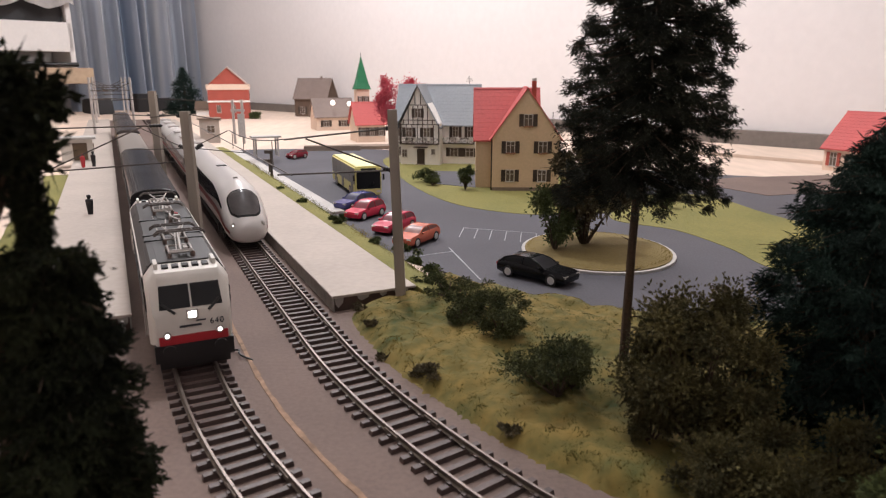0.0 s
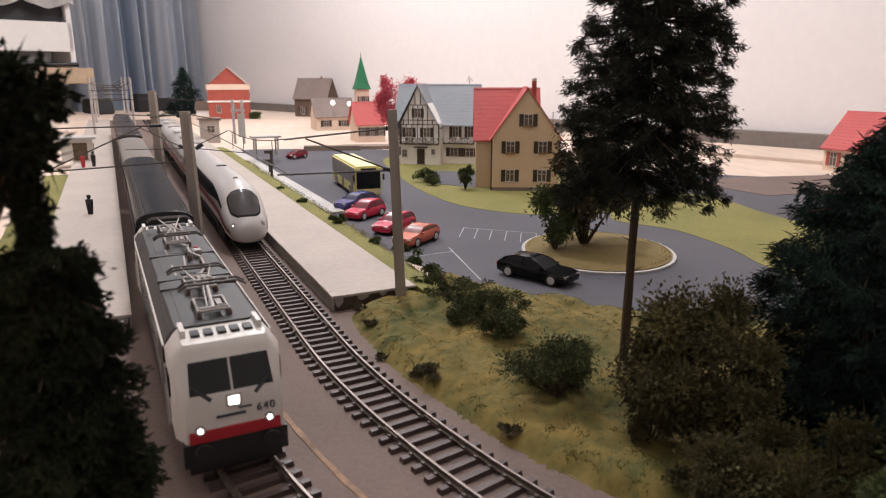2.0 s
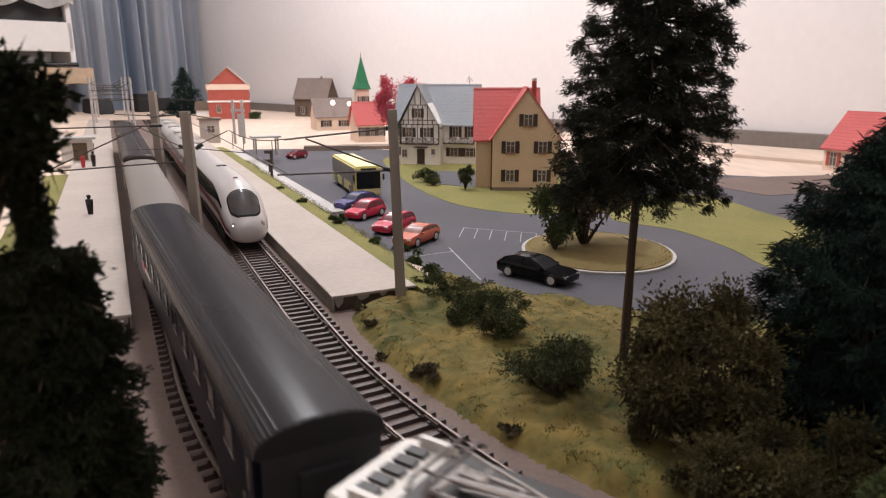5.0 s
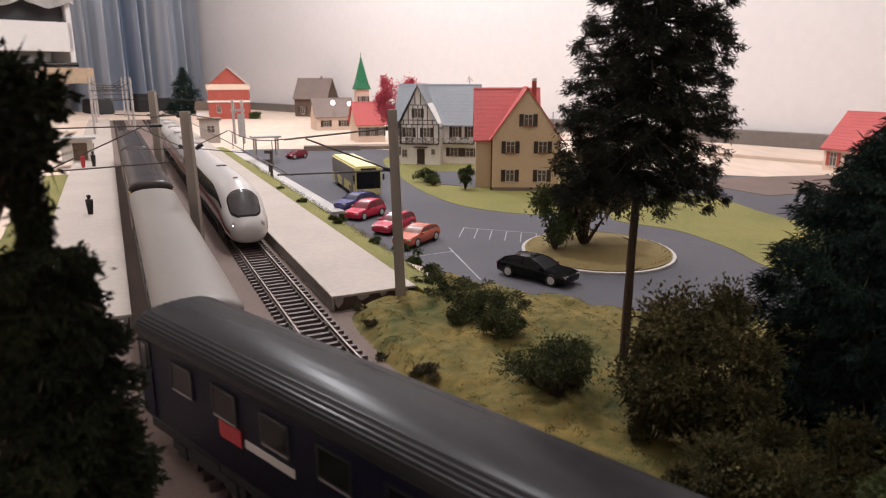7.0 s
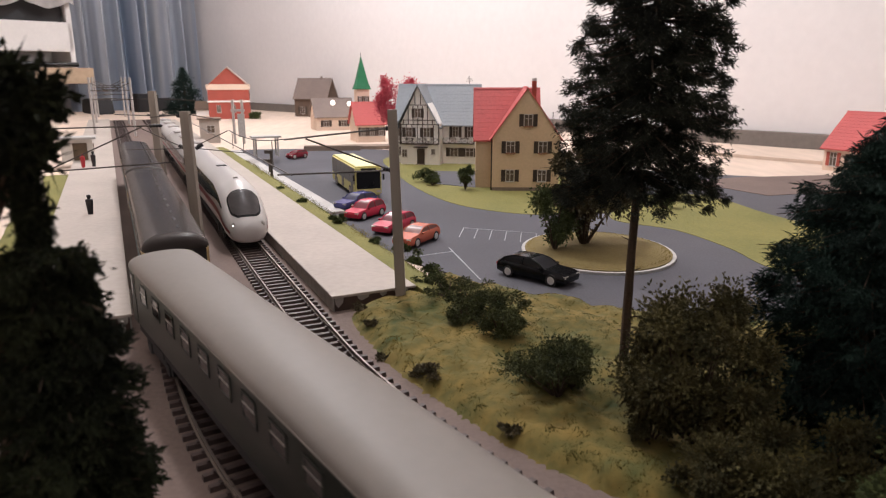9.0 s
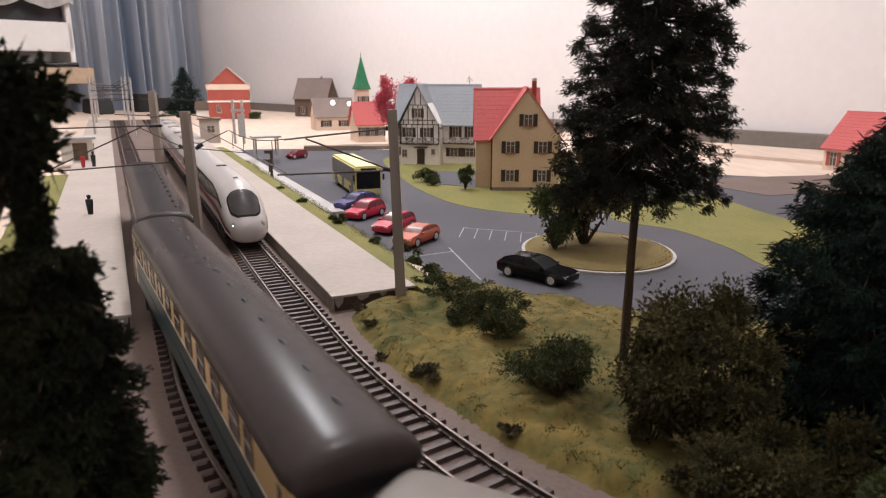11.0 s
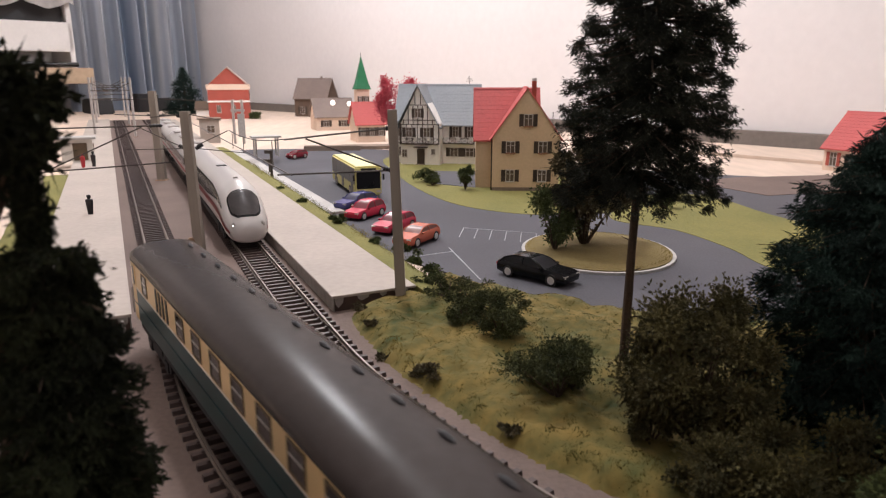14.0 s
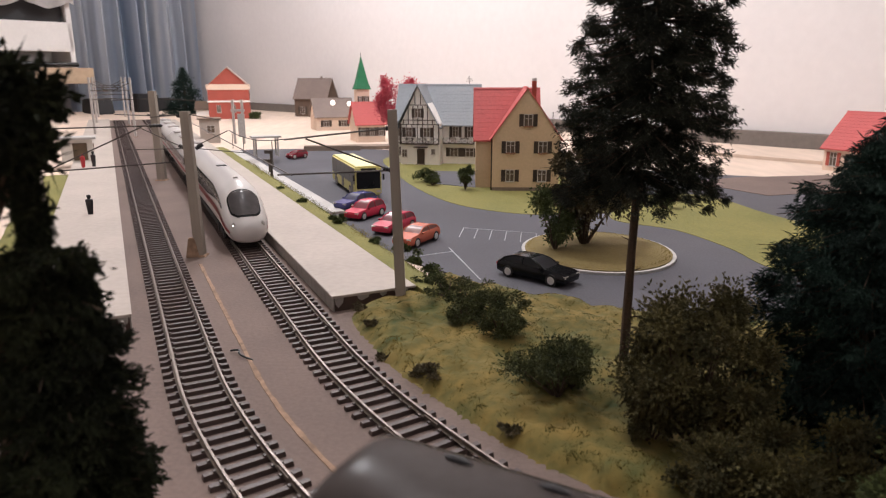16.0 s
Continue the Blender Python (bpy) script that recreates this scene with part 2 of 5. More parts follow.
def inside(p, pts):
    c = False
    for (x1, y1), (x2, y2) in zip(pts, pts[1:] + pts[:1]):
        if (y1 > p[1]) != (y2 > p[1]) and p[0] < (x2 - x1) * (p[1] - y1) / (y2 - y1) + x1:
            c = not c
    return c


def edge_far(p, pts):
    best = 1e9
    for a, b in zip(pts, pts[1:] + pts[:1]):
        a, b, q = Vector(a), Vector(b), Vector(p)
        t = max(0, min(1, (q - a).dot(b - a) / max(1e-6, (b - a).length_squared)))
        best = min(best, (q - a - (b - a) * t).length)
    return best


EMB_S = spline(EMB, 5)


def emb_top(x, y):
    d = edge_far((x, y), EMB_S) + 3.0 * noise.noise(Vector((x, y, 3)) * 0.09)
    if not inside((x, y), EMB_S) or d < 0:
        return -4.8
    f = min(1.0, d / 9.0)
    return -4.4 + (emb_z(x, y) + 4.4) * f * (2 - f)


bm = bm_new()
vs, STEP = {}, 3
for i in range(-19, 115):
    for j in range(37, 141):
        x, y = i * STEP, j * STEP
        if inside((x, y), EMB_S) or edge_far((x, y), EMB_S) < 6:
            vs[i, j] = bm.verts.new((x + random.uniform(-1, 1), y + random.uniform(-1, 1), emb_top(x, y) + random.uniform(-0.25, 0.35)))
for (i, j), v in vs.items():
    q = [vs.get(k) for k in ((i, j), (i + 1, j), (i + 1, j + 1), (i, j + 1))]
    if all(q):
        bm.faces.new(q)
solid("embankment", bm, M["soil"], "uneven olive grass bank beside the curve", "grass bank", kind="structure", smooth=True)
sheet("embankment_base", EMB, -5.5, -3.82, M["soil"], "brown soil at the foot of the grass bank", "soil")


def blades(name, count, place, material, h0, h1, label):
    """Short upright fibres, each a thin three-sided spike of two faces."""
    vv, ff = [], []
    for _ in range(count):
        p = place()
        if p is None:
            continue
        x, y, z = p
        a, h = random.uniform(0, 6.283), random.uniform(h0, h1)
        w, lean = random.uniform(0.16, 0.30), h * 1.6
        dx, dy = math.cos(a) * w, math.sin(a) * w
        k = len(vv)
        lx, ly = random.uniform(-lean, lean), random.uniform(-lean, lean)
        vv += [((x - dx) * MM, (y - dy) * MM, (z - 0.4) * MM), ((x + dx) * MM, (y + dy) * MM, (z - 0.4) * MM), ((x + dy) * MM, (y - dx) * MM, (z - 0.4) * MM), ((x + lx) * MM, (y + ly) * MM, (z + h) * MM)]
        ff += [(k, k + 1, k + 3), (k + 1, k + 2, k + 3), (k + 2, k, k + 3)]
    me = bpy.data.meshes.new(name)
    me.from_pydata(vv, [], ff)
    me.materials.append(material)
    return tagged(new(name, me), label, "grass", kind="stuff")


def on_bank():
    x, y = random.uniform(-52, 230), random.uniform(125, 412)
    if not inside((x, y), EMB_S) or edge_far((x, y), EMB_S) < random.uniform(0, 5):
        return None
    return x, y, emb_top(x, y)


blades("grass", 130000, on_bank, G_BLADE, 0.12, 0.5, "short olive-green static grass fibres")


# ---- track ----
def rails(name, g, s0, s1):
    t = thing(name, 0, 0, 0, label="nickel-silver model track on dark brown sleepers", category="track")
    for side in (-1, 1):
        o = side * 8.25
        for a, b in ((s0, -20), (-19.6, 95), (95.4, s1)):
            r = part("rail", ribbon(g, a, b, [(o - 0.45, -0.75), (o + 0.45, -0.75), (o + 0.45, -0.02), (o + 0.3, 0.0), (o - 0.3, 0.0), (o - 0.45, -0.02)], 9), M["rail"], t)
            part("web", ribbon(g, a, b, [(o - 0.95, -2.4), (o + 0.95, -2.4), (o + 0.95, -2.0), (o + 0.22, -1.8), (o + 0.22, -0.76), (o - 0.22, -0.76), (o - 0.22, -1.8), (o - 0.95, -2.0)], 9), M["railside"], r)
    bm = bm_new()
    loft(bm, [[(-1.35, -13.6, -1.9), (1.35, -13.6, -1.9), (1.1, -13.4, 0), (-1.1, -13.4, 0)], [(-1.35, 13.6, -1.9), (1.35, 13.6, -1.9), (1.1, 13.4, 0), (-1.1, 13.4, 0)]])
    for o in (-8.25, 8.25):
        box(bm, 0, o - 1.5, 0.25, 1.5, 1.0, 0.7)
        box(bm, 0, o + 1.5, 0.25, 1.5, 1.0, 0.7)
    me = mesh_of("sleeper", bm, M["sleeper"])
    for s in (-20.0, 95.0):
        for o in (-8.25, 8.25):
            j = bm_new()
            x, y, h = track_at(g, s)
            box(j, x - math.sin(h) * o, y + math.cos(h) * o, -1.5, 9.0, 1.9, 1.3, math.degrees(h))
            part("rail_joiner", j, M["railside"], t)
    far, n = bm_new(), 0
    s = s0
    while s < s1:
        x, y, h = track_at(g, s)
        if -430 < s < 900 and n < 300:
            share("sleeper", me, t, x, y, -2.15 + random.uniform(-0.05, 0.05), math.degrees(h) + random.uniform(-0.5, 0.5))
            n += 1
        else:
            box(far, x, y, -3.1, 2.6, 27.2, 1.9, math.degrees(h))
        s += 7.0
    tagged(part("sleeper_strip", far, M["sleeper"], t), kind="stuff")
    return t


rails("railway_track", GA, -1900, 1600)
rails("railway_track", GB, -1900, 1500)

# seam of bare wood that shows between the tracks
bm = bm_new()
loft(bm, [[off(GA, s, 24.0 + noise.noise(Vector((s * 0.05, w, 0))) * 0.4 + noise.noise(Vector((s * 0.3, w * 3, 0))) * 0.55 - w, z) for w, z in ((0, -4.5), (2.0, -4.5), (2.0, -3.6), (0, -3.6))] for s in span(-185, 330, 4)])
solid("seam", bm, M["cork"], "orange-brown bare wooden seam between the tracks", "seam", kind="structure")

cable = [off(GA, -20 + i * 2.0, 17 + i * 0.9 + 1.5 * math.sin(i), -3.2 + 1.6 * math.sin(i * 0.5)) for i in range(8)]
bm = bm_new()
for a, b in zip(cable[:-1], cable[1:]):
    rod(bm, a, b, 0.45)
solid("cable_end", bm, M["black"], "short dark cable end on the painted board", "cable")
bm = bm_new()
rod(bm, off(GA, -66, -27, -4), off(GA, -66, -27, 3), 1.4, 0.8)
rod(bm, off(GA, -64, -27, -2.6), off(GA, -61, -24, -2.4), 1.0, 0.6)
solid("platform_clip", bm, M["white"], "small white clip at the end of the side platform", "clip")

# ---- platforms ----
def platform(name, g, s0, s1, o0, o1, label):
    t = thing(name, 0, 0, 0, label=label, category="platform")
    part("top", ribbon(g, s0, s1, [(o0, 3.6), (o1, 3.6), (o1, 5.0), (o0, 5.0)], 40), M["platform"], t, bevel=0.25)
    d = 1.2 if o1 > o0 else -1.2
    part("edge", ribbon(g, s0, s1 - 0.5, [(o0 + d * 0.4, -5.0), (o0 + d, -5.0), (o0 + d, 3.59), (o0 + d * 0.4, 3.59)], 40), M["platside"], t)
    part("core", ribbon(g, s0, s1 - 0.7, [(o0 + d * 1.02, -5.0), (o1 - d, -5.0), (o1 - d, 3.58), (o0 + d * 1.02, 3.58)], 40), M["burnt"], t, "dark torn foam core")
    for f, w, h in ((0.08, 5, 5.5), (0.36, 7, 3.0), (0.60, 4, 2.2), (0.82, 8, 4.2)):
        o = o0 + (o1 - o0) * f
        scrap = bm_new()
        loft(scrap, [[off(g, s1 - e_, o + a * w, 3.5 - b * h) for a, b in ((-0.5, 0), (0.5, 0), (0.42, 0.5), (0.1, 0.8), (-0.15, 1.0), (-0.4, 0.6))] for e_ in (0.75, 0.2)])
        part("torn_scrap", scrap, M["platside"], t, "pale scrap of torn facing")
    return t


platform("station_platform", GB, -1750, -42, 17.5, 66.5, "pale grey island platform with a torn dark end")
platform("station_platform", GA, -1850, -69, -22.5, -74, "pale grey side platform along the train's track")
# ---- railway vehicles: local x forward, front at x = 0 ----
M.update({
    "bluecoach": mat("navy_coach_paint", (0.008, 0.009, 0.020), 0.35, vary=0.15, grain=200, bump=0.02, spec=0.06),
    "blueroof": mat("dark_grey_coach_roof", (0.025, 0.023, 0.024), 0.26, vary=0.1, grain=300, bump=0.02, spec=0.05),
    "greenside": mat("dark_green_coach_paint", (0.012, 0.016, 0.012), 0.5, vary=0.15, grain=200, bump=0.02),
    "silverroof": mat("matt_silver_coach_roof", (0.205, 0.18, 0.16), 0.45, 0.0, vary=0.06, grain=300, bump=0.03, spec=0.16),
    "darkroof": mat("umbra_grey_coach_roof", (0.050, 0.041, 0.038), 0.25, vary=0.16, grain=300, bump=0.02, spec=0.05),
    "beige": mat("ivory_coach_paint", (0.68, 0.49, 0.25), 0.42, vary=0.05, grain=200, bump=0.02),
    "teal": mat("ocean_green_coach_paint", (0.007, 0.036, 0.040), 0.35, vary=0.1, grain=200, bump=0.02, spec=0.15),
    "greyroof": mat("loco_roof_grey", (0.028, 0.025, 0.024), 0.55, vary=0.15, grain=250, bump=0.05),
    "insul": mat("brown_grey_insulator", (0.12, 0.075, 0.06), 0.35, vary=0.2, grain=300, bump=0.0),
    "gear": mat("pale_roof_gear", (0.36, 0.325, 0.30), 0.5, 0.2, vary=0.2, grain=300),
    "chrome": mat("silver_wheel_rim", (0.75, 0.73, 0.70), 0.3, 0.7, vary=0.1),
    "red": mat("signal_red_paint", (0.42, 0.02, 0.03), 0.4, vary=0.1, bump=0.02),
    "stripe": mat("dark_zebra_stripe", (0.03, 0.032, 0.04), 0.45, vary=0.1, bump=0.0),
    "icewhite": mat("white_express_paint", (0.51, 0.475, 0.455), 0.3, vary=0.04, grain=200, bump=0.01),
    "icewindow": mat("black_window_band", (0.016, 0.015, 0.016), 0.12, vary=0.1, bump=0.0),
    "icescreen": mat("smoked_windscreen", (0.11, 0.095, 0.095), 0.16, vary=0.3, big=90, bump=0.0),
    "redstripe": mat("wine_red_stripe", (0.36, 0.05, 0.06), 0.4, vary=0.1, bump=0.0),
    "interior": mat("warm_brown_interior", (0.10, 0.065, 0.035), 0.6, vary=0.4, grain=90, bump=0.0),
})
LAMPGLOW = glow("white_headlamp", (1.0, 0.97, 0.93), 5.0)


def smooth_s(t):
    """Distance run by the engine's front at t seconds."""
    k = ((0, 4), (0.75, 27), (1.5, 60), (2.5, 124), (3.5, 206), (4.2, 276), (5.3, 390), (6.5, 508), (8.0, 648), (9.2, 771), (11.3, 1003), (12.5, 1136), (14.0, 1299), (15.0, 1408), (16.0, 1513))
    i = max(j for j in range(len(k) - 1) if k[j][0] <= t or j == 0)

    def slope(j):
        if j == 0:
            return 27.0
        if j == len(k) - 1:
            return 104.0
        return (k[j + 1][1] - k[j - 1][1]) / (k[j + 1][0] - k[j - 1][0])
    (t0, a), (t1, b) = k[i], k[i + 1]
    d = t1 - t0
    f = (t - t0) / d
    return a * (2 * f ** 3 - 3 * f * f + 1) + b * (3 * f * f - 2 * f ** 3) + d * (slope(i) * (f ** 3 - 2 * f * f + f) + slope(i + 1) * (f ** 3 - f * f))


def ride(g, s, length, inset):
    """Pose of a vehicle whose front is at s, its bogies inset from its ends, standing on the rails."""
    ax, ay, _ = track_at(g, s - inset)
    bx, by, _ = track_at(g, s - length + inset)
    h = math.atan2(ay - by, ax - bx)
    return pose((ax + math.cos(h) * inset) * MM, (ay + math.sin(h) * inset) * MM, 0, 0, 0, math.degrees(h))


RUNNING = []  # (vehicle, offset of its front behind the engine's front, length, bogie inset)


def bogie(parent, x, wheels=(-14.5, 14.5), r=5.3, long=42):
    b = bm_new()
    for y in (-12.6, 12.6):
        box(b, x, y, 5.6, long, 2.2, 3.2)
        box(b, x, y, 8.0, long * 0.35, 2.6, 2.4)
        for w in wheels:
            box(b, x + w, y + (0.4 if y > 0 else -0.4), 5.0, 5.4, 2.4, 4.4)
    box(b, x, 0, 7.5, 10, 25, 3)
    bo = part("bogie", b, M["underframe"], parent)
    for w in wheels:
        c = bm_new()
        for y in (-8.3, 8.3):
            rod(c, (x + w, y - 1.3, r), (x + w, y + 1.3, r), r, n=18)
        rod(c, (x + w, -8, r), (x + w, 8, r), 1.0, n=6)
        part("wheelset", c, M["wheel"], bo)
    return bo


def roof_ring(x, hw, z0, z1, n=14, k=1.0, drop=0.0, ribs=0.0):
    """Half-round roof section between the two cantrails."""
    pts = []
    for i in range(n + 1):
        t = math.pi * i / n
        y = math.copysign(abs(math.cos(t)) ** 0.82, math.cos(t)) * hw * k
        z = z0 + (z1 - z0 - drop) * math.sin(t) ** 0.85 + (ribs if i % 2 and 4 < i < n - 4 else 0.0)
        pts.append((x, y, z))
    return pts + [(x, -hw * k * 0.98, z0 - 0.3), (x, hw * k * 0.98, z0 - 0.3)]


def prism_x(prof, a, b):
    """A plate with the outline (across, height), between two places along x."""
    return loft(bm_new(), [[(x, o, z) for o, z in prof] for x in (a, b)])


def coach(name, length, side, lower, roof, label, windows, wz=(29.0, 38.0), bumps=0, bumpside=0.0, doors=True, logo=False, grilles=(), bars=True, ribs=0.0, sharp=False, frame_m=None, zr=39.8, zt=46.6):
    """An express coach. windows: (centre from the front, width) along each side."""
    t = thing(name, 0, 0, 0, label=label, category="railway coach", group="coaches of the passing train")
    hw = 15.0
    e = 5.0
    b = bm_new()
    prof = [(-hw + 1, 10.5), (hw - 1, 10.5), (hw, 12.5), (hw, zr), (-hw, zr), (-hw, 12.5)]
    loft(b, [[(x, y * k, z) for y, z in prof] for x, k in ((-e, 0.9), (-e - 2, 1.0), (-length + e + 2, 1.0), (-length + e, 0.9))])
    body = part("body", b, side, t, smooth=True)
    b = bm_new()
    ends = ((0.6, 0.88, 4.2), (1.2, 0.94, 2.2), (2.6, 0.98, 0.8), (5, 1.0, 0.2), (9, 1.0, 0.0))
    if sharp:
        ends = ((2.2, 0.985, 0.4), (2.8, 1.0, 0.0), (4, 1.0, 0.0), (7, 1.0, 0.0), (11, 1.0, 0.0))
    nn = 44 if ribs else 16
    rs = [roof_ring(-e - d + 3.5, hw + 0.35, zr, zt, nn, k, dr, ribs) for d, k, dr in ends]
    rs += [roof_ring(-length + e + d - 3.5, hw + 0.35, zr, zt, nn, k, dr, ribs) for d, k, dr in ends[::-1]]
    loft(b, rs)
    rf = part("roof", b, roof, t, smooth=True)
    for y in (-hw - 0.3, hw + 0.3):
        part("gutter", box(bm_new(), -length / 2, y, zr - 0.1, length - 2 * e - 6, 0.5, 0.5), roof, rf)
    for i in range(bumps):
        x = -24 - (length - 48) * i / max(1, bumps - 1)
        v = bm_new()
        loft(v, [[(x + 3.0 * c * k, bumpside + 0.9 * s * k, z) for c, s in [(math.cos(a), math.sin(a)) for a in [math.pi * j / 6 for j in range(12)]]] for k, z in ((1.0, zt - 1.6), (1.0, zt - 0.05), (0.55, zt + 0.4))])
        part("roof_vent", v, M["underframe"], rf, smooth=True)
    if lower:
        b = bm_new()
        for y in (-hw, hw):
            box(b, -length / 2, y, 20.0, length - 2 * e - 3.5, 0.36, 15.0)
        part("lower_band", b, lower, body)
        for y in (-hw, hw):
            part("trim_line", box(bm_new(), -length / 2, y, 27.8, length - 2 * e - 3.6, 0.5, 0.5), M["white"], body, "thin cream line")
            part("rib", box(bm_new(), -length / 2, y, 20.2, length - 2 * e - 3.6, 0.9, 0.5), lower, body)
    pane = {}
    for cx, w in windows:
        for sgn in (-1, 1):
            key = round(w, 1)
            if key not in pane:
                h = wz[1] - wz[0]
                f = bm_new()
                for zz, hh in ((h / 2 - 0.35, 0.7), (-h / 2 + 0.35, 0.7)):
                    box(f, 0, 0, zz, w, 0.5, hh)
                for xx in (-w / 2 + 0.35, w / 2 - 0.35):
                    box(f, xx, 0, 0, 0.7, 0.5, h - 1.4)
                rail_ = box(bm_new(), 0, 0, h * 0.08 if bars else -h / 2, w - 1.4, 0.45, 0.5)
                p = box(bm_new(), 0, 0, 0, w - 0.6, 0.3, h - 0.6)
                pane[key] = (mesh_of("window_pane", p, M["glassdark"]), mesh_of("window_frame", f, frame_m or M["interior"]), mesh_of("window_bar", rail_, M["gear"]))
            share("window_pane", pane[key][0], body, -cx, sgn * (hw + 0.05), sum(wz) / 2)
            share("window_frame", pane[key][1], body, -cx, sgn * (hw + 0.12), sum(wz) / 2)
            share("window_bar", pane[key][2], body, -cx, sgn * (hw + 0.22), sum(wz) / 2)
    if doors:
        for x in (-e - 5.5, -length + e + 5.5):
            for sgn in (-1, 1):
                d = bm_new()
                box(d, x, sgn * (hw + 0.1), (zr + 11.2) / 2, 7.6, 0.3, zr - 13.8)
                dd = part("door", d, side, body)
                part("door_pane", box(bm_new(), x, sgn * (hw + 0.3), zr - 6.6, 3.0, 0.3, 8.6), M["glassdark"], dd)
                part("handrail", rod(bm_new(), (x - 5.2, sgn * (hw + 0.7), 14), (x - 5.2, sgn * (hw + 0.7), 26), 0.3), M["gear"], dd)
    for cx, w in grilles:
        for sgn in (-1, 1):
            part("grille", box(bm_new(), -cx, sgn * (hw + 0.12), 33.4, w, 0.4, 9.6), M["black"], body)
    if logo:
        for sgn in (-1, 1):
            part("logo", box(bm_new(), -245, sgn * (hw + 0.15), 24.2, 11, 0.3, 5.0), M["red"], body, "plain red marking patch")
            part("lettering", box(bm_new(), -226.5, sgn * (hw + 0.15), 24.0, 22, 0.3, 2.3), M["white"], body, "plain white lettering bar")
    for x in (-e + 0.6, -length + e - 0.6):
        part("end_wall", prism_x([(o * 0.92, z) for _, o, z in roof_ring(0, hw, zr - 0.4, zt - 1.6, 12)[:-2]] + [(-hw * 0.92, 12), (hw * 0.92, 12)], x - 0.5, x + 0.5), M["underframe"], body)
    u = bm_new()
    box(u, -length / 2, 0, 8.6, length - 2 * e - 4, 27, 3.6)
    for x in (-0.38, -0.5, -0.62):
        box(u, length * x, 0, 6.2, 26, 24, 5)
    for x in (-1.8, -length + 1.8):
        for y in (-10, 10):
            rod(u, (x - 3.5 if x > -10 else x + 3.5, y, 11.6), (x, y, 11.6), 0.9)
            rod(u, (x, y, 11.6), (x + (0.8 if x > -10 else -0.8), y, 11.6), 2.4, n=10)
    for x in (-e + 0.8, -length + e - 0.8):
        box(u, x, 0, 22, 4.4, 12, 25)
    part("underframe", u, M["underframe"], t)
    bogie(t, -42)
    bogie(t, -length + 42)
    return t


def even(n, x0, x1, w):
    return [(x0 + (x1 - x0) * i / (n - 1), w) for i in range(n)]


def pantograph(parent, x, up, flip=1):
    """A folded current collector: base on insulators, lower arms, upper arms, head."""
    p, fr = bm_new(), bm_new()
    for y in (-4.8, 4.8):
        rod(fr, (x - 7.5, y, 45.2), (x + 7.5, y, 45.2), 0.5, n=6)
    for xx in (x - 7, x + 7):
        rod(fr, (xx, -5.2, 45.2), (xx, 5.2, 45.2), 0.5, n=6)
    h = 8.0 if up else 2.4
    knee, top = x + flip * 15, x - flip * 7
    rod(p, (x - flip * 6, 0.0, 45.6), (knee, 0.6, 46.4 + h * 0.5), 0.75, 0.55)
    rod(p, (x - flip * 3, -1.6, 45.4), (knee - flip * 1.5, -0.6, 45.9 + h * 0.5), 0.3)
    for sg in (-1, 1):
        rod(p, (knee, sg * 0.8, 46.6 + h * 0.5), (top, sg * 5.2, 46.8 + h), 0.42, 0.34)
    rod(p, (top + flip * 8, -3.2, 46.7 + h * 0.8), (top + flip * 8, 3.2, 46.7 + h * 0.8), 0.28)
    rod(p, (x - flip * 6, -4.8, 45.6), (x - flip * 6, 4.8, 45.6), 0.7)
    box(p, x - flip * 2.5, 2.2, 45.8, 6.0, 1.8, 1.6)
    pg = part("pantograph", p, M["gear"], parent)
    part("base_frame", fr, M["gear"], pg)
    for xx, y in ((x - 7, -4.8), (x - 7, 4.8), (x + 7, -4.8), (x + 7, 4.8)):
        ins = bm_new()
        for i in range(3):
            rod(ins, (xx, y, 42.4 + i * 0.95), (xx, y, 43.2 + i * 0.95), 1.15, 0.7, n=8)
        part("insulator", ins, M["insul"], pg)
    s = bm_new()
    for o in (-1.9, 1.9):
        xx = top + o
        path = [(xx, -10.5, 45.4 + h), (xx, -8.2, 47 + h), (xx, 8.2, 47 + h), (xx, 10.5, 45.4 + h)]
        for a, b in zip(path[:-1], path[1:]):
            rod(s, a, b, 0.45)
    for y in (-5.2, 5.2):
        rod(s, (top - 1.9, y, 46.9 + h), (top + 1.9, y, 46.9 + h), 0.4)
    part("collector_head", s, M["wire"], pg)
    return pg


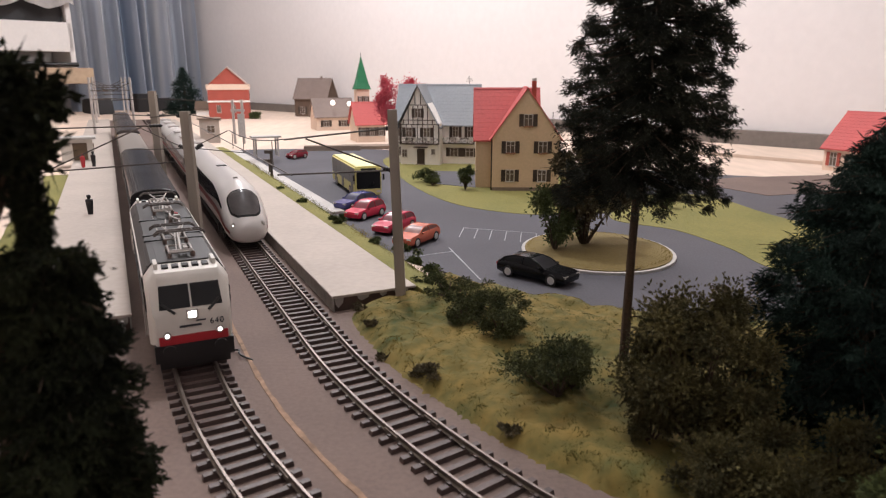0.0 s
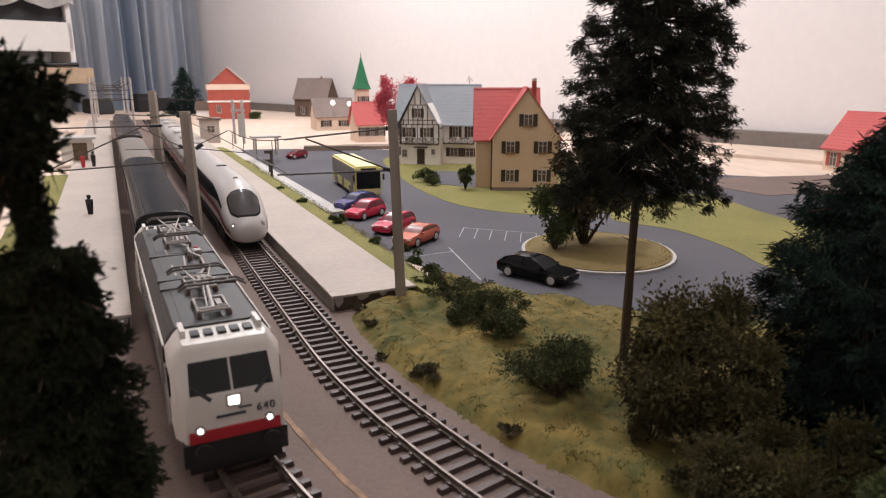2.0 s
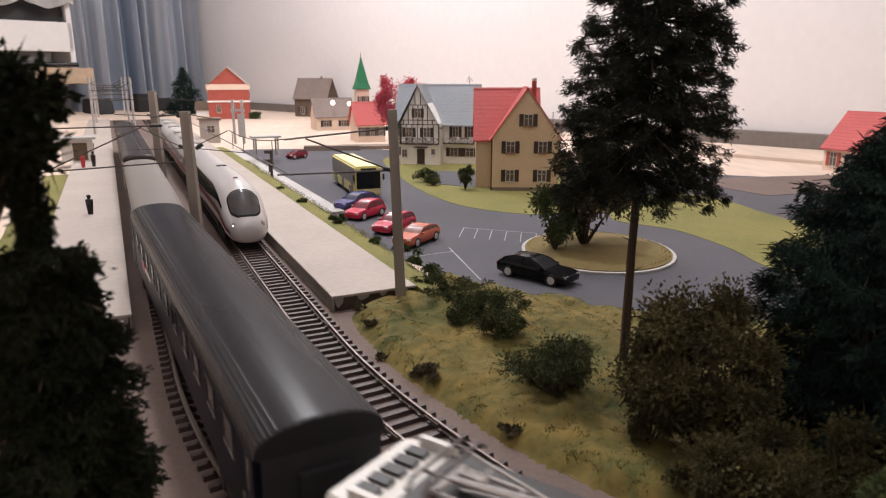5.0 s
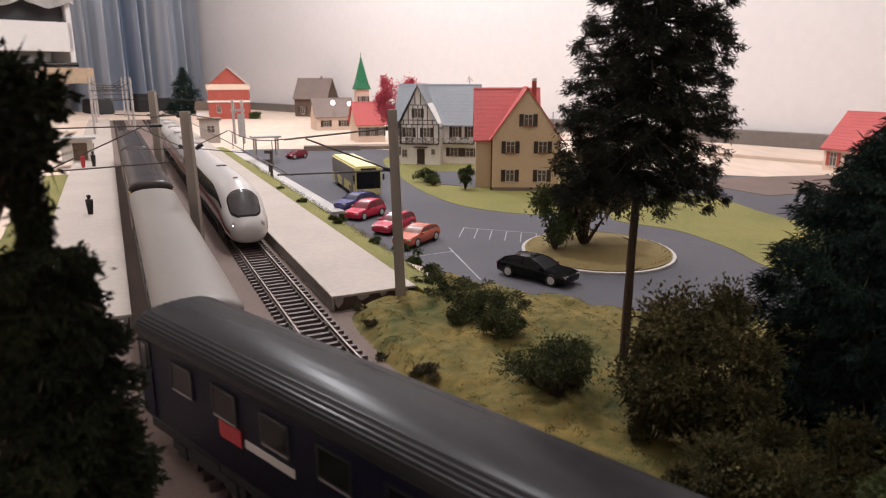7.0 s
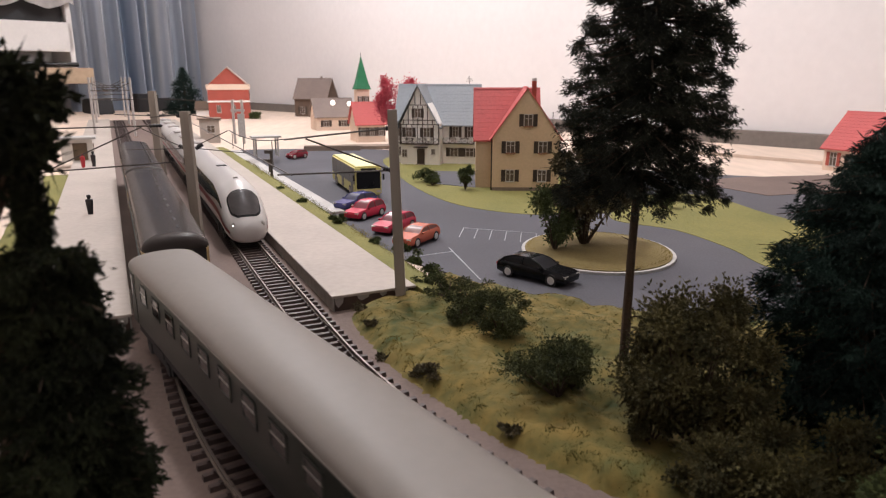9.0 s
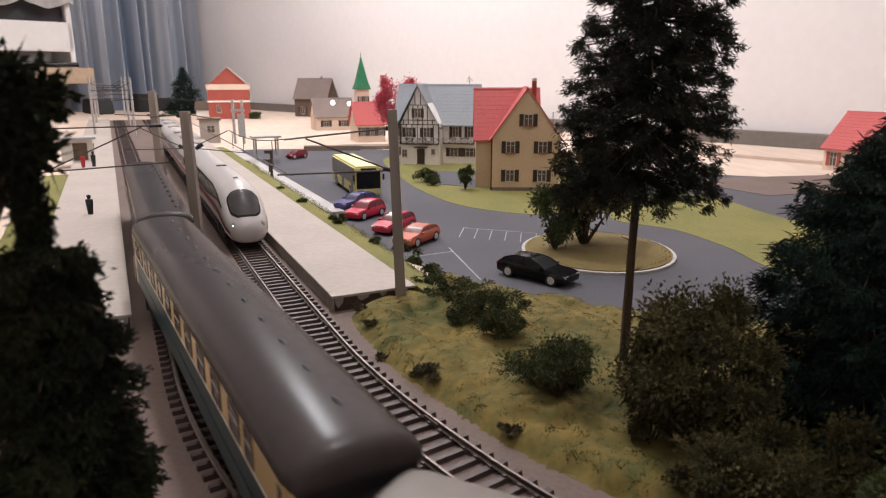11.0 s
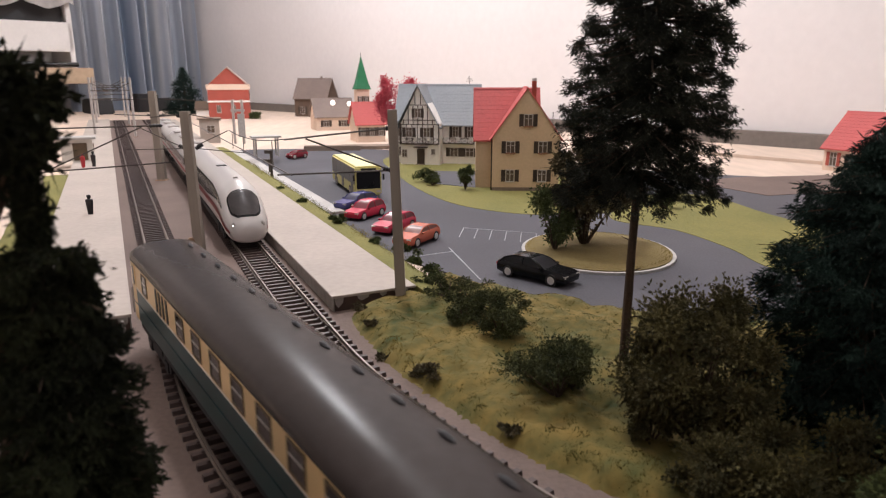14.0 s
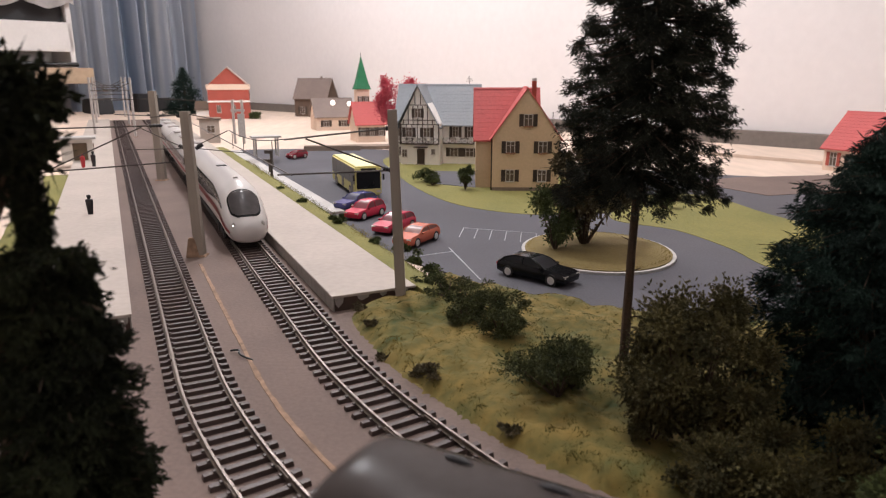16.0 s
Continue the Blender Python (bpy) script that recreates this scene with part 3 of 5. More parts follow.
def locomotive():
    t = thing("locomotive", 0, 0, 0, label="white electric engine with dark zebra stripes and red bar", category="locomotive")
    L = 200.0
    hw = 16.6

    def sec(x, zb, zs, zt, k=1.0):
        w = hw * k
        return [(x, -w, zb), (x, w, zb), (x, w, zs), (x, w * 0.82, zt - 1.0), (x, w * 0.76, zt), (x, -w * 0.76, zt), (x, -w * 0.82, zt - 1.0), (x, -w, zs)]
    b = bm_new()
    front = [sec(0.0, 12.5, 24.0, 26.0, 0.85), sec(-0.8, 12.0, 25.5, 28.0, 0.89), sec(-6.0, 11.5, 34.5, 39.0, 0.93), sec(-7.5, 11.5, 36, 41.8, 0.95), sec(-10, 11.0, 37.2, 42.2, 1.0), sec(-24, 11.0, 37.2, 42.2, 1.0)]
    back = [[(-L - p[0], p[1], p[2]) for p in r] for r in front[::-1]]
    loft(b, front + back)
    body = part("body", b, M["white"], t, smooth=True, label="cream-white body")
    r = bm_new()
    box(r, -L / 2, 0, 42.3, 158, 20.5, 1.3)
    for sg in (-1, 1):
        loft(r, [[(x, sg * 16.5, 37.9), (x, sg * 14.2, 41.4), (x, sg * 12.9, 42.7), (x, sg * 10, 42.8), (x, sg * 10, 41.0), (x, sg * 15.6, 37.5)] for x in (-22, -L + 22)])
    rf = part("roof", r, M["greyroof"], t, "dark grey roof")
    for sg in (-1, 1):
        for x in (-40, -L + 34):
            pl = bm_new()
            loft(pl, [[(x + a, sg * 16.45, 38.1), (x + a, sg * 14.3, 41.5), (x + a, sg * 14.0, 41.2), (x + a, sg * 16.2, 37.8)] for a in (-16, 16)])
            part("roof_louvre", pl, M["black"], rf, "dark louvre panel on the roof's slope")
        part("side_panel", box(bm_new(), -30.5, sg * 16.95, 25.0, 19, 0.6, 23.5), M["black"], body, "black panel behind the cab door")
        part("cant_line", rod(bm_new(), (-22, sg * 16.75, 37.4), (-L + 22, sg * 16.75, 37.4), 0.4), M["white"], body)
    for x in (-66, -L / 2 - 18, -L / 2 + 22):
        part("roof_joint", box(bm_new(), x, 0, 42.6, 4.0, 27, 1.4), M["black"], rf)
    for x0 in (-14, -L + 14):
        gr = bm_new()
        for i in range(5):
            box(gr, x0, -8 + 4 * i, 42.6, 5.0, 2.6, 0.9)
        part("roof_grille", gr, M["black"], body)
        fr = bm_new()
        for y in (-11.5, 11.5):
            box(fr, x0 - (3 if x0 > -50 else -3), y, 43.2, 9, 1.5, 2.6)
        part("roof_rail", fr, M["white"], body)
    for x, up, fl in ((-34, True, -1), (-62, False, 1), (-L + 62, False, -1), (-L + 34, False, 1)):
        pantograph(rf, x, up, fl)
    bus = bm_new()
    run = [(-70, 1.0, 45.2), (-78, 4.6, 46.6), (-96, 5.2, 46.2), (-104, 1.8, 46.8), (-118, 2.4, 46.2), (-L + 74, 0.8, 45.6)]
    for p0, p1 in zip(run[:-1], run[1:]):
        rod(bus, p0, p1, 0.5)
    rod(bus, (-80, -2.5, 45.4), (-101, -1.0, 45.8), 0.35)
    for x, y in ((-79, 4.6), (-95, 5.2), (-105, 1.8), (-117, 2.4)):
        rod(bus, (x, y, 45.2), (x, y, 47.0), 0.8, n=8)
        ins = bm_new()
        for i in range(3):
            rod(ins, (x, y, 42.4 + i * 0.95), (x, y, 43.2 + i * 0.95), 1.3, 0.8, n=8)
        part("insulator", ins, M["insul"], rf)
    part("main_switch", box(bm_new(), -110, 5.5, 44.6, 5.0, 3.4, 3.6), M["gear"], rf, bevel=0.3)
    part("switch_lever", box(bm_new(), -113.5, 5.5, 46.3, 1.6, 1.6, 1.2), M["red"], rf)
    for x in (-84, -91, -97, -120, -126):
        part("roof_step", box(bm_new(), x, -6.2, 43.05, 3.4, 0.7, 0.35), M["gear"], rf)
    for x in (-88, -124):
        part("roof_hatch", box(bm_new(), x, -1.5, 43.2, 12, 6, 0.7), M["greyroof"], rf, bevel=0.2)
    part("roof_conductor", bus, M["gear"], rf)
    for x0, d in ((0, 1), (-L, -1)):
        w = bm_new()
        tilt = [(-1.2, 28.0), (-5.2, 37.0)]
        for sg in (-1, 1):
            pts = []
            for px, pz in tilt:
                for y in (0.35, 12.3 if pz < 30 else 11.7):
                    pts.append((x0 + d * (px + 0.55), sg * y, pz))
            loft(w, [[pts[0], pts[1], pts[3], pts[2]], [(p[0] - d * 0.5, p[1], p[2]) for p in (pts[0], pts[1], pts[3], pts[2])]])
        ws = part("windscreen", w, M["glassdark"], body)
        wp = bm_new()
        for sg in (-1, 1):
            rod(wp, (x0 + d * -0.3, sg * 6.5, 26.0), (x0 + d * -1.6, sg * 11.5, 30.5), 0.75, 0.5)
        part("wiper", wp, M["black"], ws)
        br = bm_new()
        box(br, x0 + d * 0.15, 0, 15.0, 0.9, 27, 3.6)
        part("red_bar", br, M["red"], body, "signal red bar below the windscreen")
        for y, z, s_ in ((-10.3, 17.2, 1.7), (10.3, 17.2, 1.7)):
            l = rod(bm_new(), (x0 + d * -0.6, y, z), (x0 + d * 0.75, y, z), s_ / 2 + 0.7, n=14)
            hl = part("headlamp", l, M["gear"], body)
            part("lens", rod(bm_new(), (x0 + d * 0.6, y, z), (x0 + d * 0.9, y, z), s_ / 2, n=14), LAMPGLOW if d > 0 else M["gear"], hl)
        tl = part("headlamp", box(bm_new(), x0 + d * 0.0, 0, 25.2, 1.2, 4.6, 3.8), M["gear"], body)
        part("lens", box(bm_new(), x0 + d * 0.6, 0, 25.2, 0.5, 3.2, 2.7), LAMPGLOW if d > 0 else M["gear"], tl, bevel=0.15)
        dk = bm_new()
        box(dk, x0 - d * 1.0, 0, 9.5, 3.5, 31, 7.4)
        box(dk, x0 - d * 3.0, 0, 4.6, 3.0, 28, 5.0)
        ap = part("apron", dk, M["black"], body)
        for y in (-10, 10):
            bf = rod(bm_new(), (x0, y, 11.5), (x0 + d * 3.4, y, 11.5), 1.2, n=8)
            rod(bf, (x0 + d * 3.4, y, 11.5), (x0 + d * 4.4, y, 11.5), 2.7, n=12)
            part("buffer", bf, M["black"], ap)
        tx = bm_new()
        box(tx, x0 + d * 0.12, -1.0, 20.4, 0.5, 8.6, 0.8)
        box(tx, x0 + d * 0.12, 3.2, 22.2, 0.5, 4.0, 0.5)
        part("lettering", tx, M["stripe"], body, "dark lettering bars")
        for i, ch in enumerate("640"):
            cu = bpy.data.curves.new("digit", "FONT")
            cu.body, cu.size, cu.extrude, cu.align_x = ch, 0.0036, 0.00012, "CENTER"
            tmp = bpy.data.objects.new("digit", cu)
            me = bpy.data.meshes.new_from_object(tmp)
            bpy.data.objects.remove(tmp)
            me.materials.append(M["stripe"])
            o = new("digit", me)
            o.parent = body
            o.matrix_basis = pose((x0 + d * 0.35) * MM, d * (7.4 + 2.0 * i) * MM, 20.0 * MM, 90, 0, 90 if d > 0 else -90)
    # slanted zebra stripes, windows and cab doors on the sides
    for sg in (-1, 1):
        for i in range(15):
            x = -40 - i * 8.2
            lean = 16 * (1 - i / 9) if i < 9 else -16 * ((i - 8) / 7)
            w = 4.6 - 0.1 * i
            z0, z1 = 12.5, 36.6
            y0, y1 = sg * 17.0, sg * 17.14
            s = bm_new()
            q = [(x - w / 2 - lean * 0.5, z0), (x + w / 2 - lean * 0.5, z0), (x + w * 0.2 + lean * 0.5, z1), (x - w * 0.2 + lean * 0.5, z1)]
            loft(s, [[(a, y0, c) for a, c in q], [(a, y1, c) for a, c in q]])
            part("zebra_stripe", s, M["stripe"], body)
        for x0, d in ((-17, 1), (-L + 17, -1)):
            part("cab_window", box(bm_new(), x0 + d * 3, sg * 16.9, 28.5, 6.5, 0.5, 7.0), M["glassdark"], body)
            dr = part("cab_door", box(bm_new(), x0 - d * 6, sg * 17.0, 22, 8, 0.3, 20), M["white"], body)
            part("handrail", rod(bm_new(), (x0 - d * 1.2, sg * 17.6, 12), (x0 - d * 1.2, sg * 17.6, 26), 0.3), M["gear"], dr)
    u = bm_new()
    box(u, -L / 2, 0, 8, 90, 26, 6)
    for sg in (-1, 1):
        box(u, -L / 2, sg * 14.5, 9.8, L - 30, 2.0, 2.4)
    part("underframe", u, M["underframe"], t)
    bogie(t, -42, r=7.0, long=48)
    bogie(t, -L + 42, r=7.0, long=48)
    return t


def key_later(t, offset, length, inset):
    t.matrix_world = ride(GA, smooth_s(0) - offset, length, inset)
    RUNNING.append((t, offset, length, inset))


key_later(locomotive(), 0, 200, 42)
key_later(coach("passenger_coach", 305, M["bluecoach"], None, M["blueroof"], "dark navy express coach with a grey roof and red patch", even(11, 34, 271, 12.5), logo=True, bars=False, wz=(27.5, 36.5), ribs=0.3, sharp=True, frame_m=M["black"]), 203, 305, 42)
key_later(coach("passenger_coach", 288, M["greenside"], None, M["silverroof"], "dark green coach with a pale silver-grey roof", even(12, 30, 258, 11.0), wz=(25, 33.5), frame_m=M["greenside"], zr=36.6, zt=42.6), 509, 288, 42)
key_later(coach("passenger_coach", 280, M["beige"], M["teal"], M["darkroof"], "ivory and ocean-green coach with a dark vented roof", even(10, 51, 243, 11.4) + [(36.5, 7.5), (257.5, 7.5)], bumps=12, bumpside=3.0), 799, 280, 42)
key_later(coach("luggage_coach", 270, M["beige"], M["teal"], M["darkroof"], "ivory and ocean-green half-luggage coach with dark roof", even(8, 30, 177.5, 10.5) + [(237, 9.5)], bumps=12, bumpside=7.5, grilles=((197, 2.5), (203, 2.5), (208.6, 2.5), (214.2, 2.5))), 1080, 270, 42)


def motions():
    for t, offset, length, inset in RUNNING:
        walk(t, [(i * 0.25, ride(GA, smooth_s(i * 0.25) - offset, length, inset)) for i in range(65)])


# ---- the white express train that waits at the platform ----
def express():
    t = thing("express_train", 0, 0, 0, label="white streamlined express train with red stripe and black windows", category="train")
    s0 = -189.0
    hw = 16.2

    def ring(x, w, zb, zt, n=22, p=2.6):
        out = []
        cz, hh = (zb + zt) / 2, (zt - zb) / 2
        for i in range(n):
            a = 2 * math.pi * (i + 0.5) / n
            c, s = math.cos(a), math.sin(a)
            q = p if s < 0 else 2.0
            out.append((x, w * math.copysign(abs(c) ** (2 / q), c), cz + hh * math.copysign(abs(s) ** (2 / q), s)))
        return out
    nose = ((0, 6.5, 5.0, 14.0), (-1.2, 9.8, 4.0, 17.0), (-4, 12.6, 3.4, 20.5), (-9, 14.6, 3.2, 25.0), (-16, 15.6, 3.2, 31.0), (-25, 16.1, 3.4, 38.0), (-34, hw, 3.6, 42.6), (-48, hw, 3.8, 44.4), (-70, hw, 4.0, 45.0), (-297, hw, 4.0, 45.0))
    head = ride(GB, s0, 300, 45)
    t.matrix_world = head
    b = bm_new()
    loft(b, [ring(*r) for r in nose])
    body = part("body", b, M["icewhite"], t, smooth=True)

    def on_nose(x):
        for (a, w0, b0, t0), (c, w1, b1, t1) in zip(nose[:-1], nose[1:]):
            if c <= x <= a:
                f = (x - a) / (c - a)
                return w0 + (w1 - w0) * f, b0 + (b1 - b0) * f, t0 + (t1 - t0) * f

    def skin(x, ang, grow=0.0):
        w, zb, zt = on_nose(x)
        cz, hh = (zb + zt) / 2, (zt - zb) / 2
        c, s = math.cos(ang), math.sin(ang)
        q = 2.6 if s < 0 else 2.0
        return (x, (w + grow) * math.copysign(abs(c) ** (2 / q), c), cz + (hh + grow) * math.copysign(abs(s) ** (2 / q), s))

    def patch(name, x0, x1, a0, a1, material, parent, grow, shape, nx=12, na=10, label="", bow=0.0):
        g, rows_ = bm_new(), []
        for i in range(nx + 1):
            x = x0 + (x1 - x0) * i / nx
            lo, hi = shape(i / nx)
            row = []
            for j in range(na + 1):
                u = lo + (hi - lo) * j / na
                xb = x + bow * (1 - i / nx) * (1 - (2 * u - 1) ** 2)
                row.append(g.verts.new(skin(xb, a0 + (a1 - a0) * u, grow)))
            rows_.append(row)
        for r0, r1 in zip(rows_[:-1], rows_[1:]):
            for j in range(na):
                g.faces.new((r0[j], r0[j + 1], r1[j + 1], r1[j]))
        bmesh.ops.solidify(g, geom=g.faces[:], thickness=0.25)
        return part(name, g, material, parent, label, smooth=True)

    def oval(f):
        k = (1 - abs(2 * f - 1) ** 5) ** 0.3 if 0 < f < 1 else 0.62
        return 0.5 - 0.5 * k, 0.5 + 0.5 * k
    ws = patch("windscreen", -9.2, -25.8, radians(49), radians(131), M["icescreen"], body, 0.3, oval, 18, 14, "smoked grey curved windscreen", 2.2)
    patch("windscreen_rim", -8.0, -27.2, radians(44.5), radians(135.5), M["icewindow"], body, 0.16, oval, 18, 14, "black windscreen seal", 2.2)
    for sg in (0, 1):
        def side(a):
            return a if sg == 0 else math.pi - a
        wedge = lambda f: (0.5 - 0.5 * min(1, 0.15 + f * 3.0), 0.5 + 0.5 * min(1, 0.15 + f * 4.0))
        patch("window_band", -24, -290, side(radians(6)), side(radians(36)), M["icewindow"], body, 0.2, wedge, 40, 5, "black window band")
        patch("stripe", -4.6, -296, side(radians(-6)), side(radians(3)), M["redstripe"], body, 0.22, lambda f: (0.0, 1.0), 50, 2, "wine-red stripe")
        lp = patch("headlamp", -3.2, -5.4, side(radians(24)), side(radians(44)), M["gear"], body, 0.25, oval, 5, 5)
        x, y, z = skin(-4.1, side(radians(33)), 0.1)
        part("lens", rod(bm_new(), (x, y, z), (x + 0.5, y, z), 0.5, n=12), LAMPGLOW if sg == 1 else M["white"], lp)
    u = bm_new()
    box(u, -160, 0, 4.2, 270, 24, 4.0)
    part("underframe", u, M["underframe"], t)
    bogie(t, -45)
    bogie(t, -255)
    box_top = bm_new()
    box(box_top, -50, 0, 44.6, 3.0, 3.2, 1.4)
    part("roof_cover", box_top, M["gear"], body)
    part("roof_plate", box(bm_new(), -128, 0, 45.05, 7, 8, 0.5), M["icewindow"], body)
    for k in (1, 2):
        car = thing("express_car", 0, 0, 0, label="white express train car with black window band", category="train car", group="cars of the waiting express")
        car.matrix_world = ride(GB, s0 - 300 * k, 298, 45)
        c = bm_new()
        loft(c, [ring(x, hw * q, 4.0, 45 - d) for x, q, d in ((-1, 0.93, 1.2), (-3, 1.0, 0), (-294, 1.0, 0), (-296, 0.93, 1.2))])
        cb = part("body", c, M["icewhite"], car, smooth=True)
        for sg in (-1, 1):
            w = bm_new()
            box(w, -148, sg * 16.05, 29, 280, 0.7, 8)
            part("window_band", w, M["icewindow"], cb)
            w = bm_new()
            box(w, -148, sg * 16.1, 19.5, 288, 0.7, 2.4)
            part("stripe", w, M["redstripe"], cb)
        w = bm_new()
        for x in (-60, -150, -240):
            box(w, x, 0, 45.2, 24, 16, 1.4)
        part("roof_unit", w, M["gear"], cb)
        bogie(car, -45)
        bogie(car, -253)
    return t


express()
# ---- houses ----
M.update({
    "beigewall": mat("ochre_plaster", (0.64, 0.47, 0.31), 0.85, vary=0.1, grain=400, big=25, bump=0.2),
    "whitewall": mat("white_plaster", (0.88, 0.84, 0.80), 0.85, vary=0.08, grain=400, big=25, bump=0.2),
    "redroof": mat("red_tile_roof", (0.50, 0.085, 0.08), 0.6, vary=0.15, grain=350, big=20, bump=0.4),
    "blueroof2": mat("slate_blue_roof", (0.27, 0.29, 0.315), 0.6, vary=0.12, grain=350, big=20, bump=0.4),
    "tanroof": mat("pale_tan_roof", (0.52, 0.40, 0.34), 0.75, vary=0.15, grain=300, big=20, bump=0.3),
    "brownroof": mat("grey_brown_roof", (0.20, 0.15, 0.13), 0.75, vary=0.2, grain=300, big=20, bump=0.4),
    "timber": mat("dark_house_timber", (0.06, 0.038, 0.026), 0.7, vary=0.3, grain=400),
    "shutter": mat("dark_brown_shutter", (0.05, 0.03, 0.02), 0.6, vary=0.2),
    "redwall": mat("red_brick_wall", (0.40, 0.085, 0.06), 0.8, vary=0.2, grain=400, big=30),
    "peach": mat("pale_peach_plaster", (0.78, 0.60, 0.48), 0.85, vary=0.1, grain=300),
    "stonebase": mat("grey_house_plinth", (0.24, 0.18, 0.14), 0.85, vary=0.2, grain=300),
    "greenspire": mat("green_copper_spire", (0.02, 0.19, 0.08), 0.5, vary=0.15),
    "curtainlace": mat("pale_lace_curtain", (0.55, 0.5, 0.46), 0.9, vary=0.3, grain=900),
    "flower": mat("window_flowers", (0.30, 0.14, 0.08), 0.9, vary=0.7, grain=900),
    "darkwood": mat("brown_board_wall", (0.13, 0.085, 0.06), 0.8, vary=0.3, grain=300, stretch=(1, 1, 0.1)),
    "pane": mat("grey_window_pane", (0.12, 0.088, 0.07), 0.15, vary=0.3, grain=200, bump=0.0),
})
LITWIN = glow("lit_round_lamp", (1.0, 0.93, 0.85), 2.6)


def prism(bm, prof, axis, a, b):
    """A profile of (across, height) pushed along local x or y from a to b."""
    if axis == "x":
        return loft(bm, [[(t, o, z) for o, z in prof] for t in (a, b)])
    return loft(bm, [[(o, t, z) for o, z in prof] for t in (a, b)])


def roof_pair(t, axis, a, b, c, hw, ze, zr, over, th, material, ends):
    """Two sloping roof plates with courses of tiles, either side of a ridge at c."""
    for sg in (-1, 1):
        k = (zr - ze) / hw
        o = hw + over
        pts = [(c, zr + th), (c + sg * o, zr - o * k + th), (c + sg * o, zr - o * k), (c, zr)]
        pl = part("roof", prism(bm_new(), pts, axis, a - ends, b + ends), material, t)
        tl = bm_new()
        n = 12
        for i in range(n):
            f0, f1 = i / n, (i + 1) / n
            q = [(c + sg * o * f0, zr - o * k * f0 + th), (c + sg * o * f1, zr - o * k * f1 + th + 0.2), (c + sg * o * f1, zr - o * k * f1 + th - 0.1)]
            prism(tl, q, axis, a - ends + 0.3, b + ends - 0.3)
        part("tile_course", tl, material, pl)
    part("ridge_cap", prism(bm_new(), [(c - 1.3, zr + th - 0.6), (c + 1.3, zr + th - 0.6), (c, zr + th + 0.9)], axis, a - ends, b + ends), material, t)


def house_window(t, face, x, y, z, w, h, shutter=None, box_=False, frame_m=None):
    """A window with frame, panes and shutters on a wall; face: degrees that turn the front (-y) to the wall."""
    f = box(bm_new(), 0, -0.3, 0, w + 0.8, 0.8, h + 0.8)
    wd = part("window", f, frame_m or M["curtainlace"], t)
    wd.matrix_basis = pose(x * MM, y * MM, z * MM, 0, 0, face)
    for sg in (-1, 1):
        for z0, z1 in ((-h / 2 + 0.4, h * 0.12), (h * 0.12 + 0.6, h / 2 - 0.4)):
            part("pane", box(bm_new(), sg * (w / 4), -0.62, (z0 + z1) / 2, w / 2 - 0.8, 0.3, z1 - z0), M["pane"], wd)
    if shutter:
        for sg in (-1, 1):
            s = bm_new()
            sw = w * 0.52
            box(s, sg * (w / 2 + sw / 2 + 0.6), -0.5, 0, sw, 0.8, h + 0.6)
            for i in range(5):
                box(s, sg * (w / 2 + sw / 2 + 0.6), -0.95, -h / 2 + h * (i + 0.5) / 5, sw - 0.8, 0.4, h / 5 - 0.6)
            part("shutter", s, shutter, wd)
    part("sill", box(bm_new(), 0, -0.9, -h / 2 - 0.6, w + 1.6, 1.8, 0.6), frame_m or M["curtainlace"], wd)
    if box_:
        fl = bm_new()
        for i in range(7):
            box(fl, -w / 2 + w * i / 6, -1.9, -h / 2 - 0.4 + random.uniform(-0.3, 0.5), 1.6, 1.6, 1.7, random.uniform(0, 60), 0.7)
        part("flower_box", fl, M["flower"], wd)
    return wd


def house_door(t, face, x, y, z, w, h, material):
    d = bm_new()
    box(d, 0, -0.4, h / 2, w, 0.8, h)
    dr = part("door", d, material, t)
    dr.matrix_basis = pose(x * MM, y * MM, z * MM, 0, 0, face)
    f = bm_new()
    for sg in (-1, 1):
        box(f, sg * (w / 2 + 0.5), -0.6, h / 2, 1.0, 1.2, h + 1)
    box(f, 0, -0.6, h + 0.5, w + 2, 1.2, 1.0)
    part("door_frame", f, M["timber"], dr)
    part("step", box(bm_new(), 0, -2.0, 0.6, w + 3, 4, 1.2), M["stonebase"], dr)
    return dr


